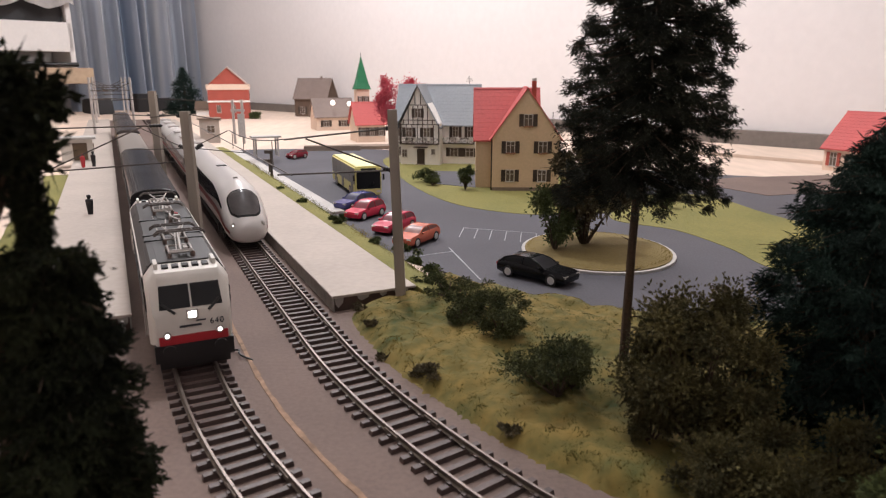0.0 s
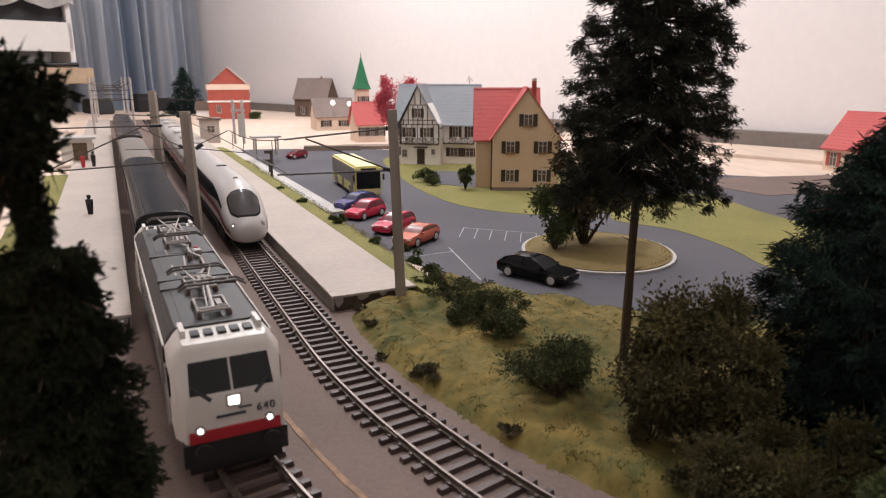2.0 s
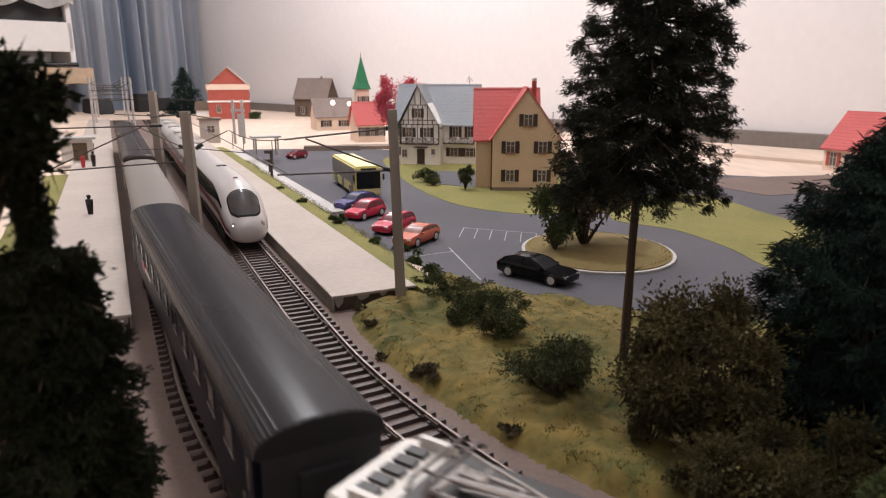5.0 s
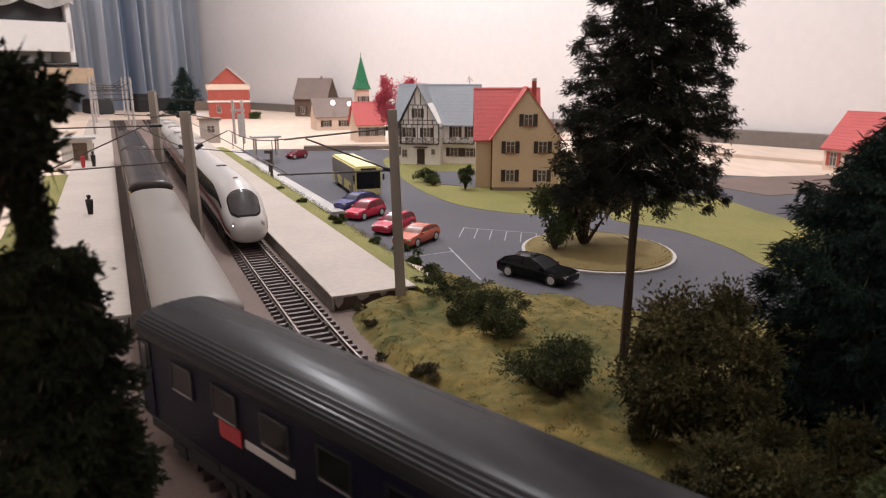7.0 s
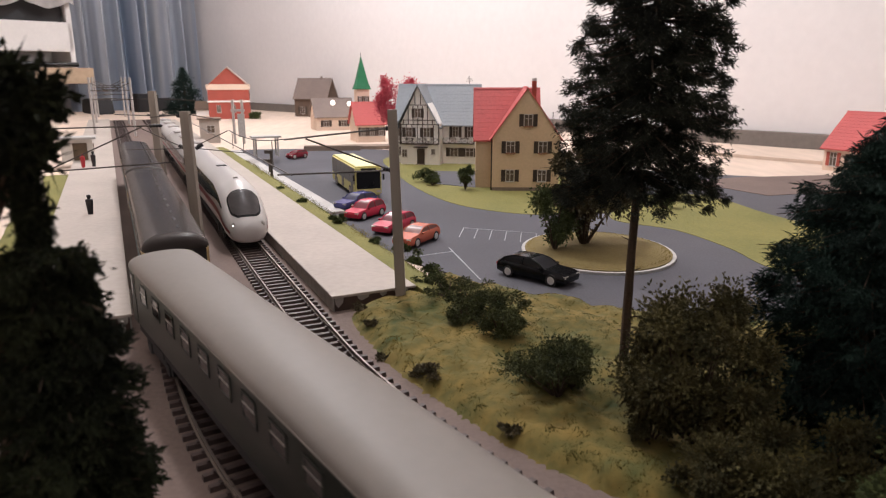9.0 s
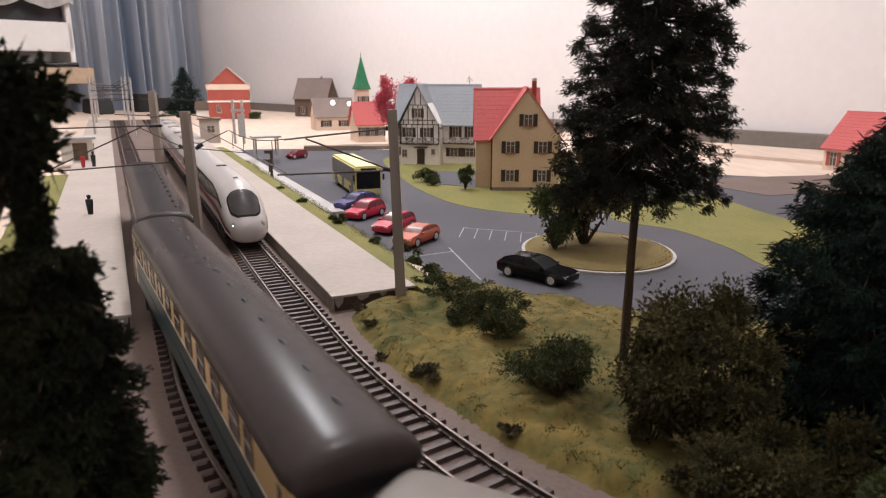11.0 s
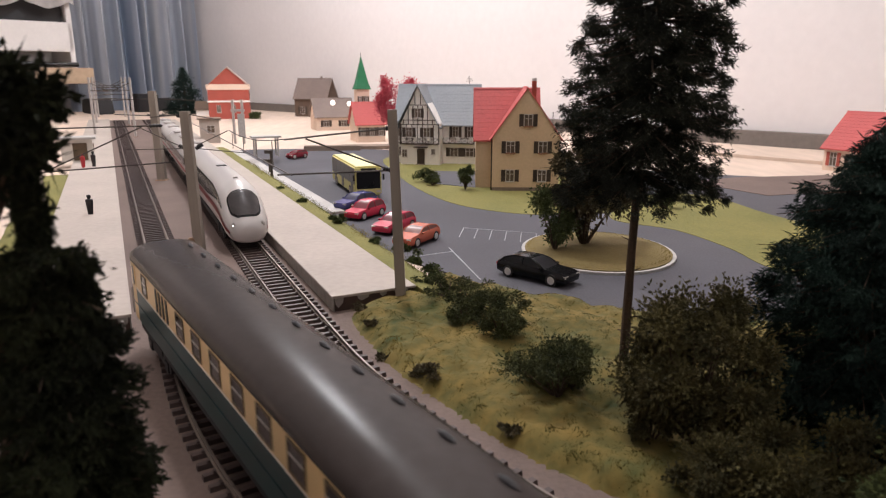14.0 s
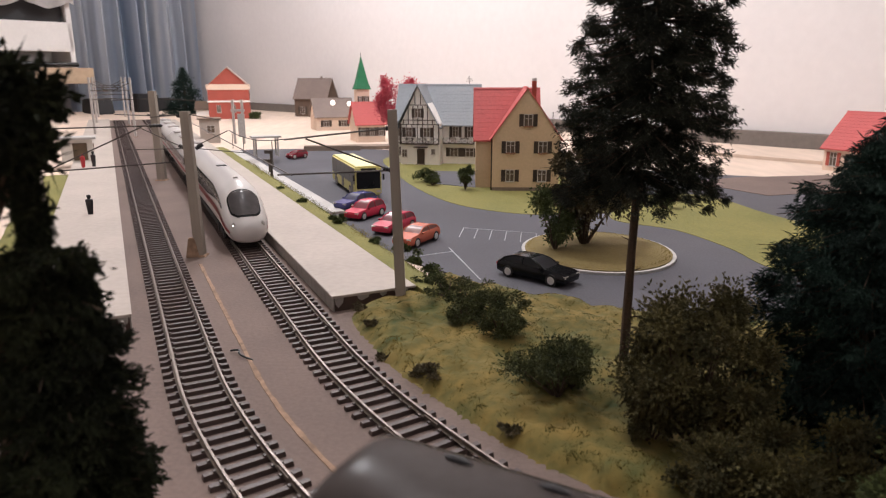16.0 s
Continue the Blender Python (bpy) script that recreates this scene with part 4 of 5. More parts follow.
def beige_house():
    """An L-shaped house: a main block and a projecting gable wing."""
    t = thing("house", 33, 768, -3, -2, "ochre plaster house with red tiled roof and brown shutters", "house", "village houses")
    W, D = 74, 62
    part("wall", prism(bm_new(), [(0, 0), (D, 0), (D, 58), (D / 2, 108), (0, 58)], "x", 4, W), M["beigewall"], t)
    gx0, gx1, pj = 22, 95, -22
    gc = (gx0 + gx1) / 2
    part("gable_wall", prism(bm_new(), [(gx0, 0), (gx1, 0), (gx1, 59), (gc, 110), (gx0, 59)], "y", pj, 10), M["beigewall"], t)
    roof_pair(t, "x", 4, W, D / 2, D / 2, 58, 108.5, 3.5, 1.4, M["redroof"], 3)
    roof_pair(t, "y", pj, D / 2, gc, (gx1 - gx0) / 2, 59, 110.2, 3.5, 1.4, M["redroof"], 2.2)
    part("plinth", box(bm_new(), gc, pj - 0.2, 2, gx1 - gx0 + 0.6, 1, 4), M["stonebase"], t)
    c = bm_new()
    box(c, gc + 10, 14, 105, 5, 5, 26)
    ch = part("chimney", c, M["redwall"], t)
    part("chimney_cap", rod(bm_new(), (gc + 10, 14, 118), (gc + 10, 14, 121), 2.6, n=10), M["kerb"], ch)
    for x, z in ((gc + 1.5, 77), (gc - 17, 48), (gc + 18, 48), (gc - 17, 17), (gc + 18, 17)):
        house_window(t, 0, x, pj, z, 9.0, 12.5, M["shutter"], z > 20)
    part("drainpipe", rod(bm_new(), (gx0 - 0.9, pj + 3, 0), (gx0 - 0.9, pj + 3, 58), 0.8), M["timber"], t)
    part("aerial", rod(bm_new(), (gc + 33, 20, 60), (gc + 33, 20, 84), 0.4), M["wire"], t)
    return t


def timbered_house():
    t = thing("house", -72, 1004, -3, -12, "white half-timbered house with slate-blue roof and balconies", "house", "village houses")
    W, D = 124, 64
    part("wall", prism(bm_new(), [(0, 0), (D, 0), (D, 60), (D / 2, 109), (0, 60)], "x", 3, W - 3), M["whitewall"], t)
    gx0, gx1, pj = 16, 73, -20
    gc = (gx0 + gx1) / 2 - 3
    hwg = (gx1 - gx0) / 2
    gable = part("gable_wall", prism(bm_new(), [(gx0, 0), (gx1, 0), (gx1, 58), (gc, 109), (gx0, 58)], "y", pj, 12), M["whitewall"], t)
    roof_pair(t, "x", 3, W - 3, D / 2, D / 2, 60, 110, 4, 1.5, M["blueroof2"], 3)
    roof_pair(t, "y", pj, D / 2, gc, hwg, 58, 110.6, 4, 1.5, M["blueroof2"], 4)
    tb = bm_new()
    y = pj - 0.3
    for z in (30, 57, 63, 84):
        hw_ = hwg if z < 60 else hwg * (110 - z) / 52
        box(tb, gc + (1.5 if z < 60 else 0), y, z, 2 * hw_, 0.9, 1.0)
    for i in range(8):
        x = gx0 + 1 + (gx1 - gx0 - 2) * i / 7
        box(tb, x, y, 43.5, 0.9, 0.9, 27)
    for i in range(-3, 4):
        x = gc + i * 7
        box(tb, x, y, 60, 1.0, 0.9, 6)
        if abs(i) < 3:
            box(tb, x, y, 73, 1.1, 0.9, 20)
    for i in (-1, 1):
        rod(tb, (gc + i * 3, y, 84), (gc + i * 10, y, 84), 0.6)
        box(tb, gc + i * 4, y, 92, 1.0, 0.9, 15)
    part("timber_frame", tb, M["timber"], gable, "dark half-timber beams")
    for x, z in ((gc - 13, 46), (gc + 13, 46)):
        house_window(t, 0, x, pj - 0.4, z, 9, 13, M["shutter"])
    house_window(t, 0, gc, pj - 0.4, 73, 8, 12, M["shutter"])
    house_window(t, 0, gc - 20, pj, 16, 7, 10)
    house_window(t, 0, gc + 22, pj, 19, 5, 7)
    house_door(t, 0, gc + 4, pj, 0, 9, 22, M["shutter"])
    part("lintel", box(bm_new(), gc + 4, pj - 1.5, 25, 20, 3, 1.2), M["timber"], t)
    for x, z in ((gx1 + 19, 46), (gx1 + 41, 46), (8, 46)):
        house_window(t, 0, x, 0, z, 8, 15, M["shutter"])
    for x, z in ((gx1 + 17, 17), (gx1 + 40, 17), (8, 17)):
        house_window(t, 0, x, 0, z, 11, 12, M["shutter"])
    for x0, x1, y in ((gx1 + 2, W - 4, -6), (gx0 + 1, gx1 - 1, pj - 5), (3, gx0 - 1, -6)):
        bal = bm_new()
        box(bal, (x0 + x1) / 2, y + 3, 29.5, x1 - x0, 7, 1.2)
        box(bal, (x0 + x1) / 2, y, 37.5, x1 - x0, 0.7, 0.7)
        n = int((x1 - x0) / 8)
        for i in range(n + 1):
            box(bal, x0 + (x1 - x0) * i / n, y, 33.5, 0.6, 0.6, 8)
        for i in range(n):
            a, b_ = x0 + (x1 - x0) * i / n, x0 + (x1 - x0) * (i + 1) / n
            rod(bal, (a, y, 30.5), (b_, y, 37), 0.28, n=4)
            rod(bal, (b_, y, 30.5), (a, y, 37), 0.28, n=4)
        bo = part("balcony", bal, M["timber"], t)
        fl = bm_new()
        for i in range(n):
            if i % 2 == 0:
                box(fl, x0 + (x1 - x0) * (i + 0.5) / n, y - 1, 36.5, 6, 2.2, 4.0, 0, 0.8)
        part("flower_box", fl, M["curtainlace"], bo)
    for x in (gx0 + 0.5, gx1 - 0.5, W - 4):
        part("post", box(bm_new(), x, -6 if x > gx1 else pj - 4, 45, 1.4, 1.4, 28), M["timber"], t)
    a = rod(bm_new(), (W - 18, D / 2, 108), (W - 18, D / 2, 124), 0.35)
    for i in range(4):
        rod(a, (W - 23 + i, D / 2, 116 + i * 2), (W - 13 - i, D / 2, 117 + i * 2), 0.3)
    part("aerial", a, M["wire"], t)
    return t


def plain_house(x, y, rz, w, d, ze, zr, wall, roof, label, rows_=(), axis="x", chimney=True, name="house", z=-4):
    t = thing(name, x, y, z, rz, label, "house", "village houses")
    if axis == "x":
        part("wall", prism(bm_new(), [(0, 0), (d, 0), (d, ze), (d / 2, zr - 1), (0, ze)], "x", -w / 2, w / 2), wall, t)
        roof_pair(t, "x", -w / 2, w / 2, d / 2, d / 2, ze, zr, 5, 1.6, roof, 4)
    else:
        part("wall", prism(bm_new(), [(-w / 2, 0), (w / 2, 0), (w / 2, ze), (0, zr - 1), (-w / 2, ze)], "y", 0, d), wall, t)
        roof_pair(t, "y", 0, d, 0, w / 2, ze, zr, 5, 1.6, roof, 4)
    if chimney:
        part("chimney", box(bm_new(), w * 0.2, d * 0.5, zr + 1, 5, 5, 14), M["brownroof"], t)
    for wx, wz, ww, wh, sh in rows_:
        house_window(t, 0, wx, 0, wz, ww, wh, sh)
    return t


beige_house()
timbered_house()
# far village along the wall
red = plain_house(-642, 2080, 14, 118, 100, 98, 150, M["redwall"], M["tanroof"], "red brick house with tan roof and cream band", [(-30, 30, 12, 22, None), (12, 30, 12, 22, None)], axis="y", chimney=False)
part("cream_band", box(bm_new(), 0, -1, 94, 126, 2, 16), M["peach"], red)
part("cornice", box(bm_new(), 0, -1.2, 52, 125, 2.2, 5), M["whitewall"], red)
plain_house(-420, 2200, -20, 118, 66, 62, 117, M["darkwood"], M["brownroof"], "dark wooden barn with grey-brown roof", [(-30, 20, 16, 22, M["shutter"])])
low = plain_house(-256, 1640, 20, 92, 80, 34, 72, M["peach"], M["brownroof"], "small peach house with brown roof and two lit lamps", [(-22, 16, 12, 14, M["shutter"]), (20, 16, 12, 14, M["shutter"])], chimney=False)
for x, z in ((-4, 64), (36, 61)):
    lp = rod(bm_new(), (x, 6, z - 12), (x, 6, z - 4), 1.0)
    post = part("lamp_post", lp, M["gear"], low)
    g = bm_new()
    bmesh.ops.create_icosphere(g, subdivisions=2, radius=5.5)
    bmesh.ops.translate(g, vec=(x, 4, z), verts=g.verts)
    part("globe", g, LITWIN, post, smooth=True)
plain_house(-140, 1335, 20, 56, 60, 38, 74, M["peach"], M["redroof"], "pale chapel nave with red roof", [(-16, 20, 8, 16, M["shutter"]), (2, 20, 8, 16, M["shutter"]), (20, 20, 8, 16, M["shutter"])], chimney=False, name="chapel")
tower = thing("church_tower", -166, 1420, -4, 20, "pale church tower with a pointed green spire", "church")
part("wall", box(bm_new(), 0, 0, 50, 26, 26, 100), M["peach"], tower, bevel=0.4)
part("spire", loft(bm_new(), [[(16 * k * sx, 16 * k * sy, z) for sx, sy in ((-1, -1), (1, -1), (1, 1), (-1, 1))] for k, z in ((1.0, 99), (0.72, 112), (0.02, 164))]), M["greenspire"], tower)
part("finial", rod(bm_new(), (0, 0, 162), (0, 0, 170), 0.5), M["wire"], tower)
for x in (-6, 6):
    house_window(tower, 0, x, -13, 80, 5, 10, M["shutter"])
right = plain_house(542, 886, -62, 96, 92, 33, 76, M["peach"], M["redroof"], "peach house with red roof by the side street", [(-34, 16, 9, 18, M["redwall"]), (-8, 18, 9, 12, M["shutter"])], chimney=False)
plain_house(-770, 2270, 10, 78, 50, 22, 44, M["whitewall"], M["darkwood"], "small white shed with a dark low roof", chimney=False, name="shed")
kiosk = thing("kiosk", -452, 1330, -4, 20, "small beige kiosk with a flat overhanging roof", "kiosk")
part("wall", box(bm_new(), 0, 0, 22, 36, 30, 44), M["platform"], kiosk, bevel=0.4)
part("roof", box(bm_new(), 0, 0, 45.5, 44, 38, 3), M["stonebase"], kiosk, bevel=0.4)
house_window(kiosk, 0, 2, -15, 26, 14, 14)
# low wall and plinths of the unfinished far square
for x, y, w, d, h, rz in ((-190, 1175, 96, 18, 9, 6), (-120, 1215, 120, 40, 6, 10)):
    solid("garden_wall", box(bm_new(), x, y, -4 + h / 2, w, d, h, rz), M["stonebase"], "low brown garden wall on the bare board", "wall", bevel=0.4)
solid("board_sheet", box(bm_new(), 560, 1080, -1.5, 330, 150, 5, -46.9), M["plywood"], "loose plywood sheet lying on the baseboard", "board", bevel=0.5)

# ---- street furniture and markings ----
for i in range(6):
    a = (15 + i * 11.6, 537 - i * 4.0)
    solid("parking_line", box(bm_new(), a[0], a[1], -2.87, 0.6, 34, 0.3, -8), M["line"], "thin white parking bay line", "road marking", "bay lines")
for x, y, l, rz in ((14, 445, 84, 13), (-6, 468, 30, -62), (46, 544, 62, -109)):
    solid("parking_line", box(bm_new(), x, y, -2.85, 0.9, l, 0.3, rz), M["line"], "thin white parking bay line", "road marking", "bay lines")
bm = bm_new()
loft(bm, [[off(GB, s, o, z) for o, z in ((88, -5), (104, -5), (104, -0.8), (88, -0.8))] for s in span(-900, -300, 40)])
solid("pavement", bm, M["kerb"], "white painted footpath beside the car park", "pavement", kind="structure")
# grassy strip behind the platform
bm = bm_new()
rows = []
for s in span(-900, -25, 12):
    w = 1.2 * noise.noise(Vector((s * 0.03, 2, 0)))
    rows.append([off(GB, s, o, z) for o, z in ((66.6, -5), (88, -5), (86 + w, 1.0), (79 + w, 4.2 + w), (72, 5.2 + w * 0.5), (66.6, 4.8))])
loft(bm, rows)
solid("verge", bm, M["lawn"], "narrow green verge behind the platform", "verge", kind="structure", smooth=True)


def on_verge():
    s = random.uniform(-700, -30)
    p = off(GB, s, random.uniform(67, 87), 0)
    o = (p[0], p[1])
    return o[0], o[1], random.uniform(2.0, 4.6)


blades("verge_grass", 6500, on_verge, G_BLADE, 0.4, 1.3, "short green static grass on the verge")


LAWN_A = spline([(-88, 1060), (-60, 880), (-28, 757), (9, 669), (51, 625), (99, 611), (170, 640), (200, 830), (130, 1010), (20, 1120)], 6)
LAWN_B = spline([(150, 600), (225, 720), (282, 705), (300, 610), (330, 490), (250, 390), (217, 431), (211, 484), (192, 545)], 6)


def on_lawns():
    x, y = random.uniform(-90, 330), random.uniform(385, 1050)
    if inside((x, y), LAWN_A) and not (-18 < x < 47 and 765 < y < 905) and not (30 < x < 140 and 742 < y < 830):
        return x, y, -2.7
    if inside((x, y), LAWN_B):
        return x, y, -2.7
    return None


blades("lawn_grass", 26000, on_lawns, leafy("lawn_fibres", (0.27, 0.235, 0.065), (0.165, 0.16, 0.046), 0.9, 0.10, 14), 0.15, 0.5, "short yellow-green static grass on the lawns")


def on_island():
    a, r = random.uniform(0, 6.283), math.sqrt(random.random()) * 0.93
    return ISL[0] + math.cos(a) * r * ISL[2], ISL[1] + math.sin(a) * r * ISL[3], 2.4 - 2.8 * r * r


blades("island_grass", 7000, on_island, leafy("island_fibres", (0.25, 0.185, 0.05), (0.165, 0.12, 0.03), 0.9, 0.10, 30), 0.15, 0.6, "short brownish static grass on the island")

bm = bm_new()
loft(bm, [[off(GA, s, o + 3 * noise.noise(Vector((s * 0.02, o, 0))), z) for o, z in ((-74.5, -5), (-110, -5), (-108, -2.2), (-92, -1.2), (-75, -2.0))] for s in span(-700, -40, 15)])
solid("verge", bm, M["lawn"], "green lawn strip behind the side platform", "verge", kind="structure", smooth=True)

# ---- catenary ----


def post(x, y, h, w, material, lean=0.0, label="grey square wooden catenary post"):
    t = thing("catenary_mast", x, y, -4, 0, label, "catenary mast", "catenary masts")
    b = bm_new()
    loft(b, [[(sx * w / 2 * k + lean * z / h, sy * w / 2 * k, z) for sx, sy in ((-1, -1), (1, -1), (1, 1), (-1, 1))] for z, k in ((0, 1.0), (h, 0.86))])
    part("post", b, material, t, bevel=0.2)
    part("foot", box(bm_new(), 0, 0, 0.6, w * 1.5, w * 1.5, 1.4, 0, 0.85), M["cork"], t)
    return t


def arm(t, pts, r=0.55, name="cantilever"):
    b = bm_new()
    for a, c in pts:
        rod(b, a, c, r)
    return part(name, b, M["wire"], t)


def insulator(parent, p, q):
    b = bm_new()
    p, q = Vector(p), Vector(q)
    for i in range(4):
        a = p.lerp(q, i / 4)
        c = p.lerp(q, (i + 0.7) / 4)
        rod(b, a, c, 1.5, 1.1, n=8)
    return part("insulator", b, M["black"], parent)


mr = post(-23.5, 362.5, 107, 5.6, M["post"], lean=-3.2)
hx, hy = -62.0, -14.0
ca = arm(mr, [((-3, 0, 97.5), (hx * 0.93, hy, 92.5)), ((-4, 0, 75), (hx * 0.75, hy, 93)), ((-4, 0, 75), (hx, hy, 74.5))], 0.5)
insulator(ca, (-3.2, 0, 75), (-9, -1.5, 76.5))
insulator(ca, (-3.2, 0, 97.5), (-7, -1, 97.2))
ml = post(-172.5, 467, 101, 6.6, M["post"], lean=-2.0)
part("plinth", box(bm_new(), -4.5, -3, 7, 9, 6, 14, 20, 0.45), M["cork"], ml, "rough brown plinth", bevel=0.5)
ca = arm(ml, [((-4, 0, 76), (-30, -6, 90)), ((-4, 0, 76), (-50, 10, 74)), ((4, 0, 78), (26, 0, 88)), ((4, 0, 76), (40, -10, 74)), ((0, 0, 99), (-26, 0, 97)), ((0, 0, 99), (22, 0, 95))], 0.32)
insulator(ca, (-3.6, 0, 76), (-8.5, 0, 78))
insulator(ca, (3.6, 0, 76), (8.5, 0, 79))
insulator(ca, (-3.6, 0, 98), (-8, 0, 98))
m2 = post(-346, 832, 107, 9.0, M["post"], lean=-2.0)
ca = arm(m2, [((-5, 0, 78), (-46, -8, 80)), ((5, 0, 78), (46, 8, 80)), ((-5, 0, 98), (-50, 0, 96)), ((5, 0, 98), (50, 0, 96))], 0.6)
insulator(ca, (-4.5, 0, 78), (-11, 0, 79))
insulator(ca, (4.5, 0, 78), (11, 0, 79))
mf = post(-330, 548, 100, 7.0, M["post"])
ca = arm(mf, [((3, 0, 83), (104, 6, 85.5)), ((3, -8, 49), (114, 0, 57)), ((3, -8, 46), (88, 4, 84.5))], 0.62)
insulator(ca, (94, 6, 85.2), (104, 6, 85.5))
for k, s in enumerate((-1300, -1700, -2150)):
    for o in (-52, 24):
        x, y, _ = off(GA, s, o, 0)
        if y < 2300:
            pm = post(x, y, 122, 4.2, M["palewire"], label="pale thin catenary mast at the far end")
            arm(pm, [((0, 0, 96), (60 if o < 0 else -60, 0, 98)), ((0, 0, 78), (60 if o < 0 else -60, 0, 80)), ((0, 0, 112), (36 if o < 0 else -36, 0, 96))], 1.0)
# wires over the platform track
wires = thing("overhead_wire", 0, 0, 0, label="thin dark overhead wire with droppers above the track", category="overhead wire")
b = bm_new()
prev = None
for i in range(13):
    f = i / 12
    s = -62 - 200 * f
    p = off(GB, s, 1, 88 - 9 * f - 14 * f * (1 - f))
    if prev:
        rod(b, prev, p, 0.35)
    prev = p
    if i in (2, 5, 8, 11):
        rod(b, p, off(GB, s, 1, 70 - 4 * f), 0.25)
part("messenger_wire", b, M["wire"], wires)
part("contact_wire", rod(bm_new(), off(GB, -50, 1, 70.5), off(GB, -700, 1, 66), 0.35), M["wire"], wires)
# twin lamp frame and small posts on the platform
fr = thing("notice_stand", -356, 1205, 5, 0, "pale twin-post stand with a notice board", "notice stand")
b = bm_new()
for x in (-10, 6):
    box(b, x, 0, 38, 4, 4, 76)
part("post", b, M["palewire"], fr)
part("crossbar", box(bm_new(), -2, 0, 58, 24, 3, 4), M["palewire"], fr)
part("panel", box(bm_new(), 4, -3, 32, 12, 2, 40), M["kerb"], fr)
for x, y, h in ((-212, 838, 36), (-225, 880, 20)):
    ps = thing("signal_post", x, y, -4, 0, "dark short signal post on the verge", "signal post")
    part("post", rod(bm_new(), (0, 0, 0), (0, 0, h), 1.5, n=8), M["wire"], ps)
    part("head", box(bm_new(), -3, 0, h - 2, 9, 3, 4), M["wire"], ps)
# white hut and bench on the side platform
hut = thing("platform_hut", -516, 962, 5, 26, "small white platform shelter with a flat roof", "shelter")
part("wall", box(bm_new(), 0, 0, 15, 40, 26, 30), M["white"], hut)
part("roof", box(bm_new(), 0, 0, 31.5, 50, 34, 3), M["kerb"], hut)
part("opening", box(bm_new(), 4, -13.2, 13, 18, 0.6, 24), M["interior"], hut)
for x, y, c, h in ((-460, 894, "black", 20), (-469, 884, "red", 18), (-303, 573, "underframe", 17), (-545, 1060, "stonebase", 19)):
    f = bm_new()
    loft(f, [[(x + math.cos(a) * r, y + math.sin(a) * r * 0.7, z) for a in [math.pi * j / 5 for j in range(10)]] for r, z in ((2.2, 5), (2.6, 9), (3.2, 5 + h * 0.55), (3.3, 5 + h * 0.75), (1.2, 5 + h * 0.8), (1.9, 5 + h * 0.88), (1.7, 5 + h * 0.97), (0.5, 5 + h))])
    solid("figurine", f, M[c], "tiny plain painted figurine standing on the platform", "figurine", "platform figurines", smooth=True)
sh = thing("platform_shelter", -262, 1010, 5, 26, "pale glass platform shelter with flat roof", "shelter")
for x in (-16, 16):
    for y in (-8, 8):
        part("post", box(bm_new(), x, y, 14, 2, 2, 28), M["kerb"], sh)
part("roof", box(bm_new(), 0, 0, 29, 42, 24, 2.4), M["kerb"], sh)

# ---- cars and bus: local x forward ----
CARPAINT = {}


def paint(c):
    if c not in CARPAINT:
        CARPAINT[c] = mat("car_paint", c, 0.2, vary=0.05, grain=100, bump=0.0, spec=0.22)
    return CARPAINT[c]


def tint(c):
    """Clear plastic cabin glazing that shows the paint colour of the inside."""
    k = ("glass", c)
    if k not in CARPAINT:
        CARPAINT[k] = mat("cabin_glazing", tuple(0.03 + 0.28 * v for v in c) if max(c) > 0.1 else (0.01, 0.01, 0.012), 0.3, vary=0.2, grain=100, bump=0.0, spec=0.3)
    return CARPAINT[k]


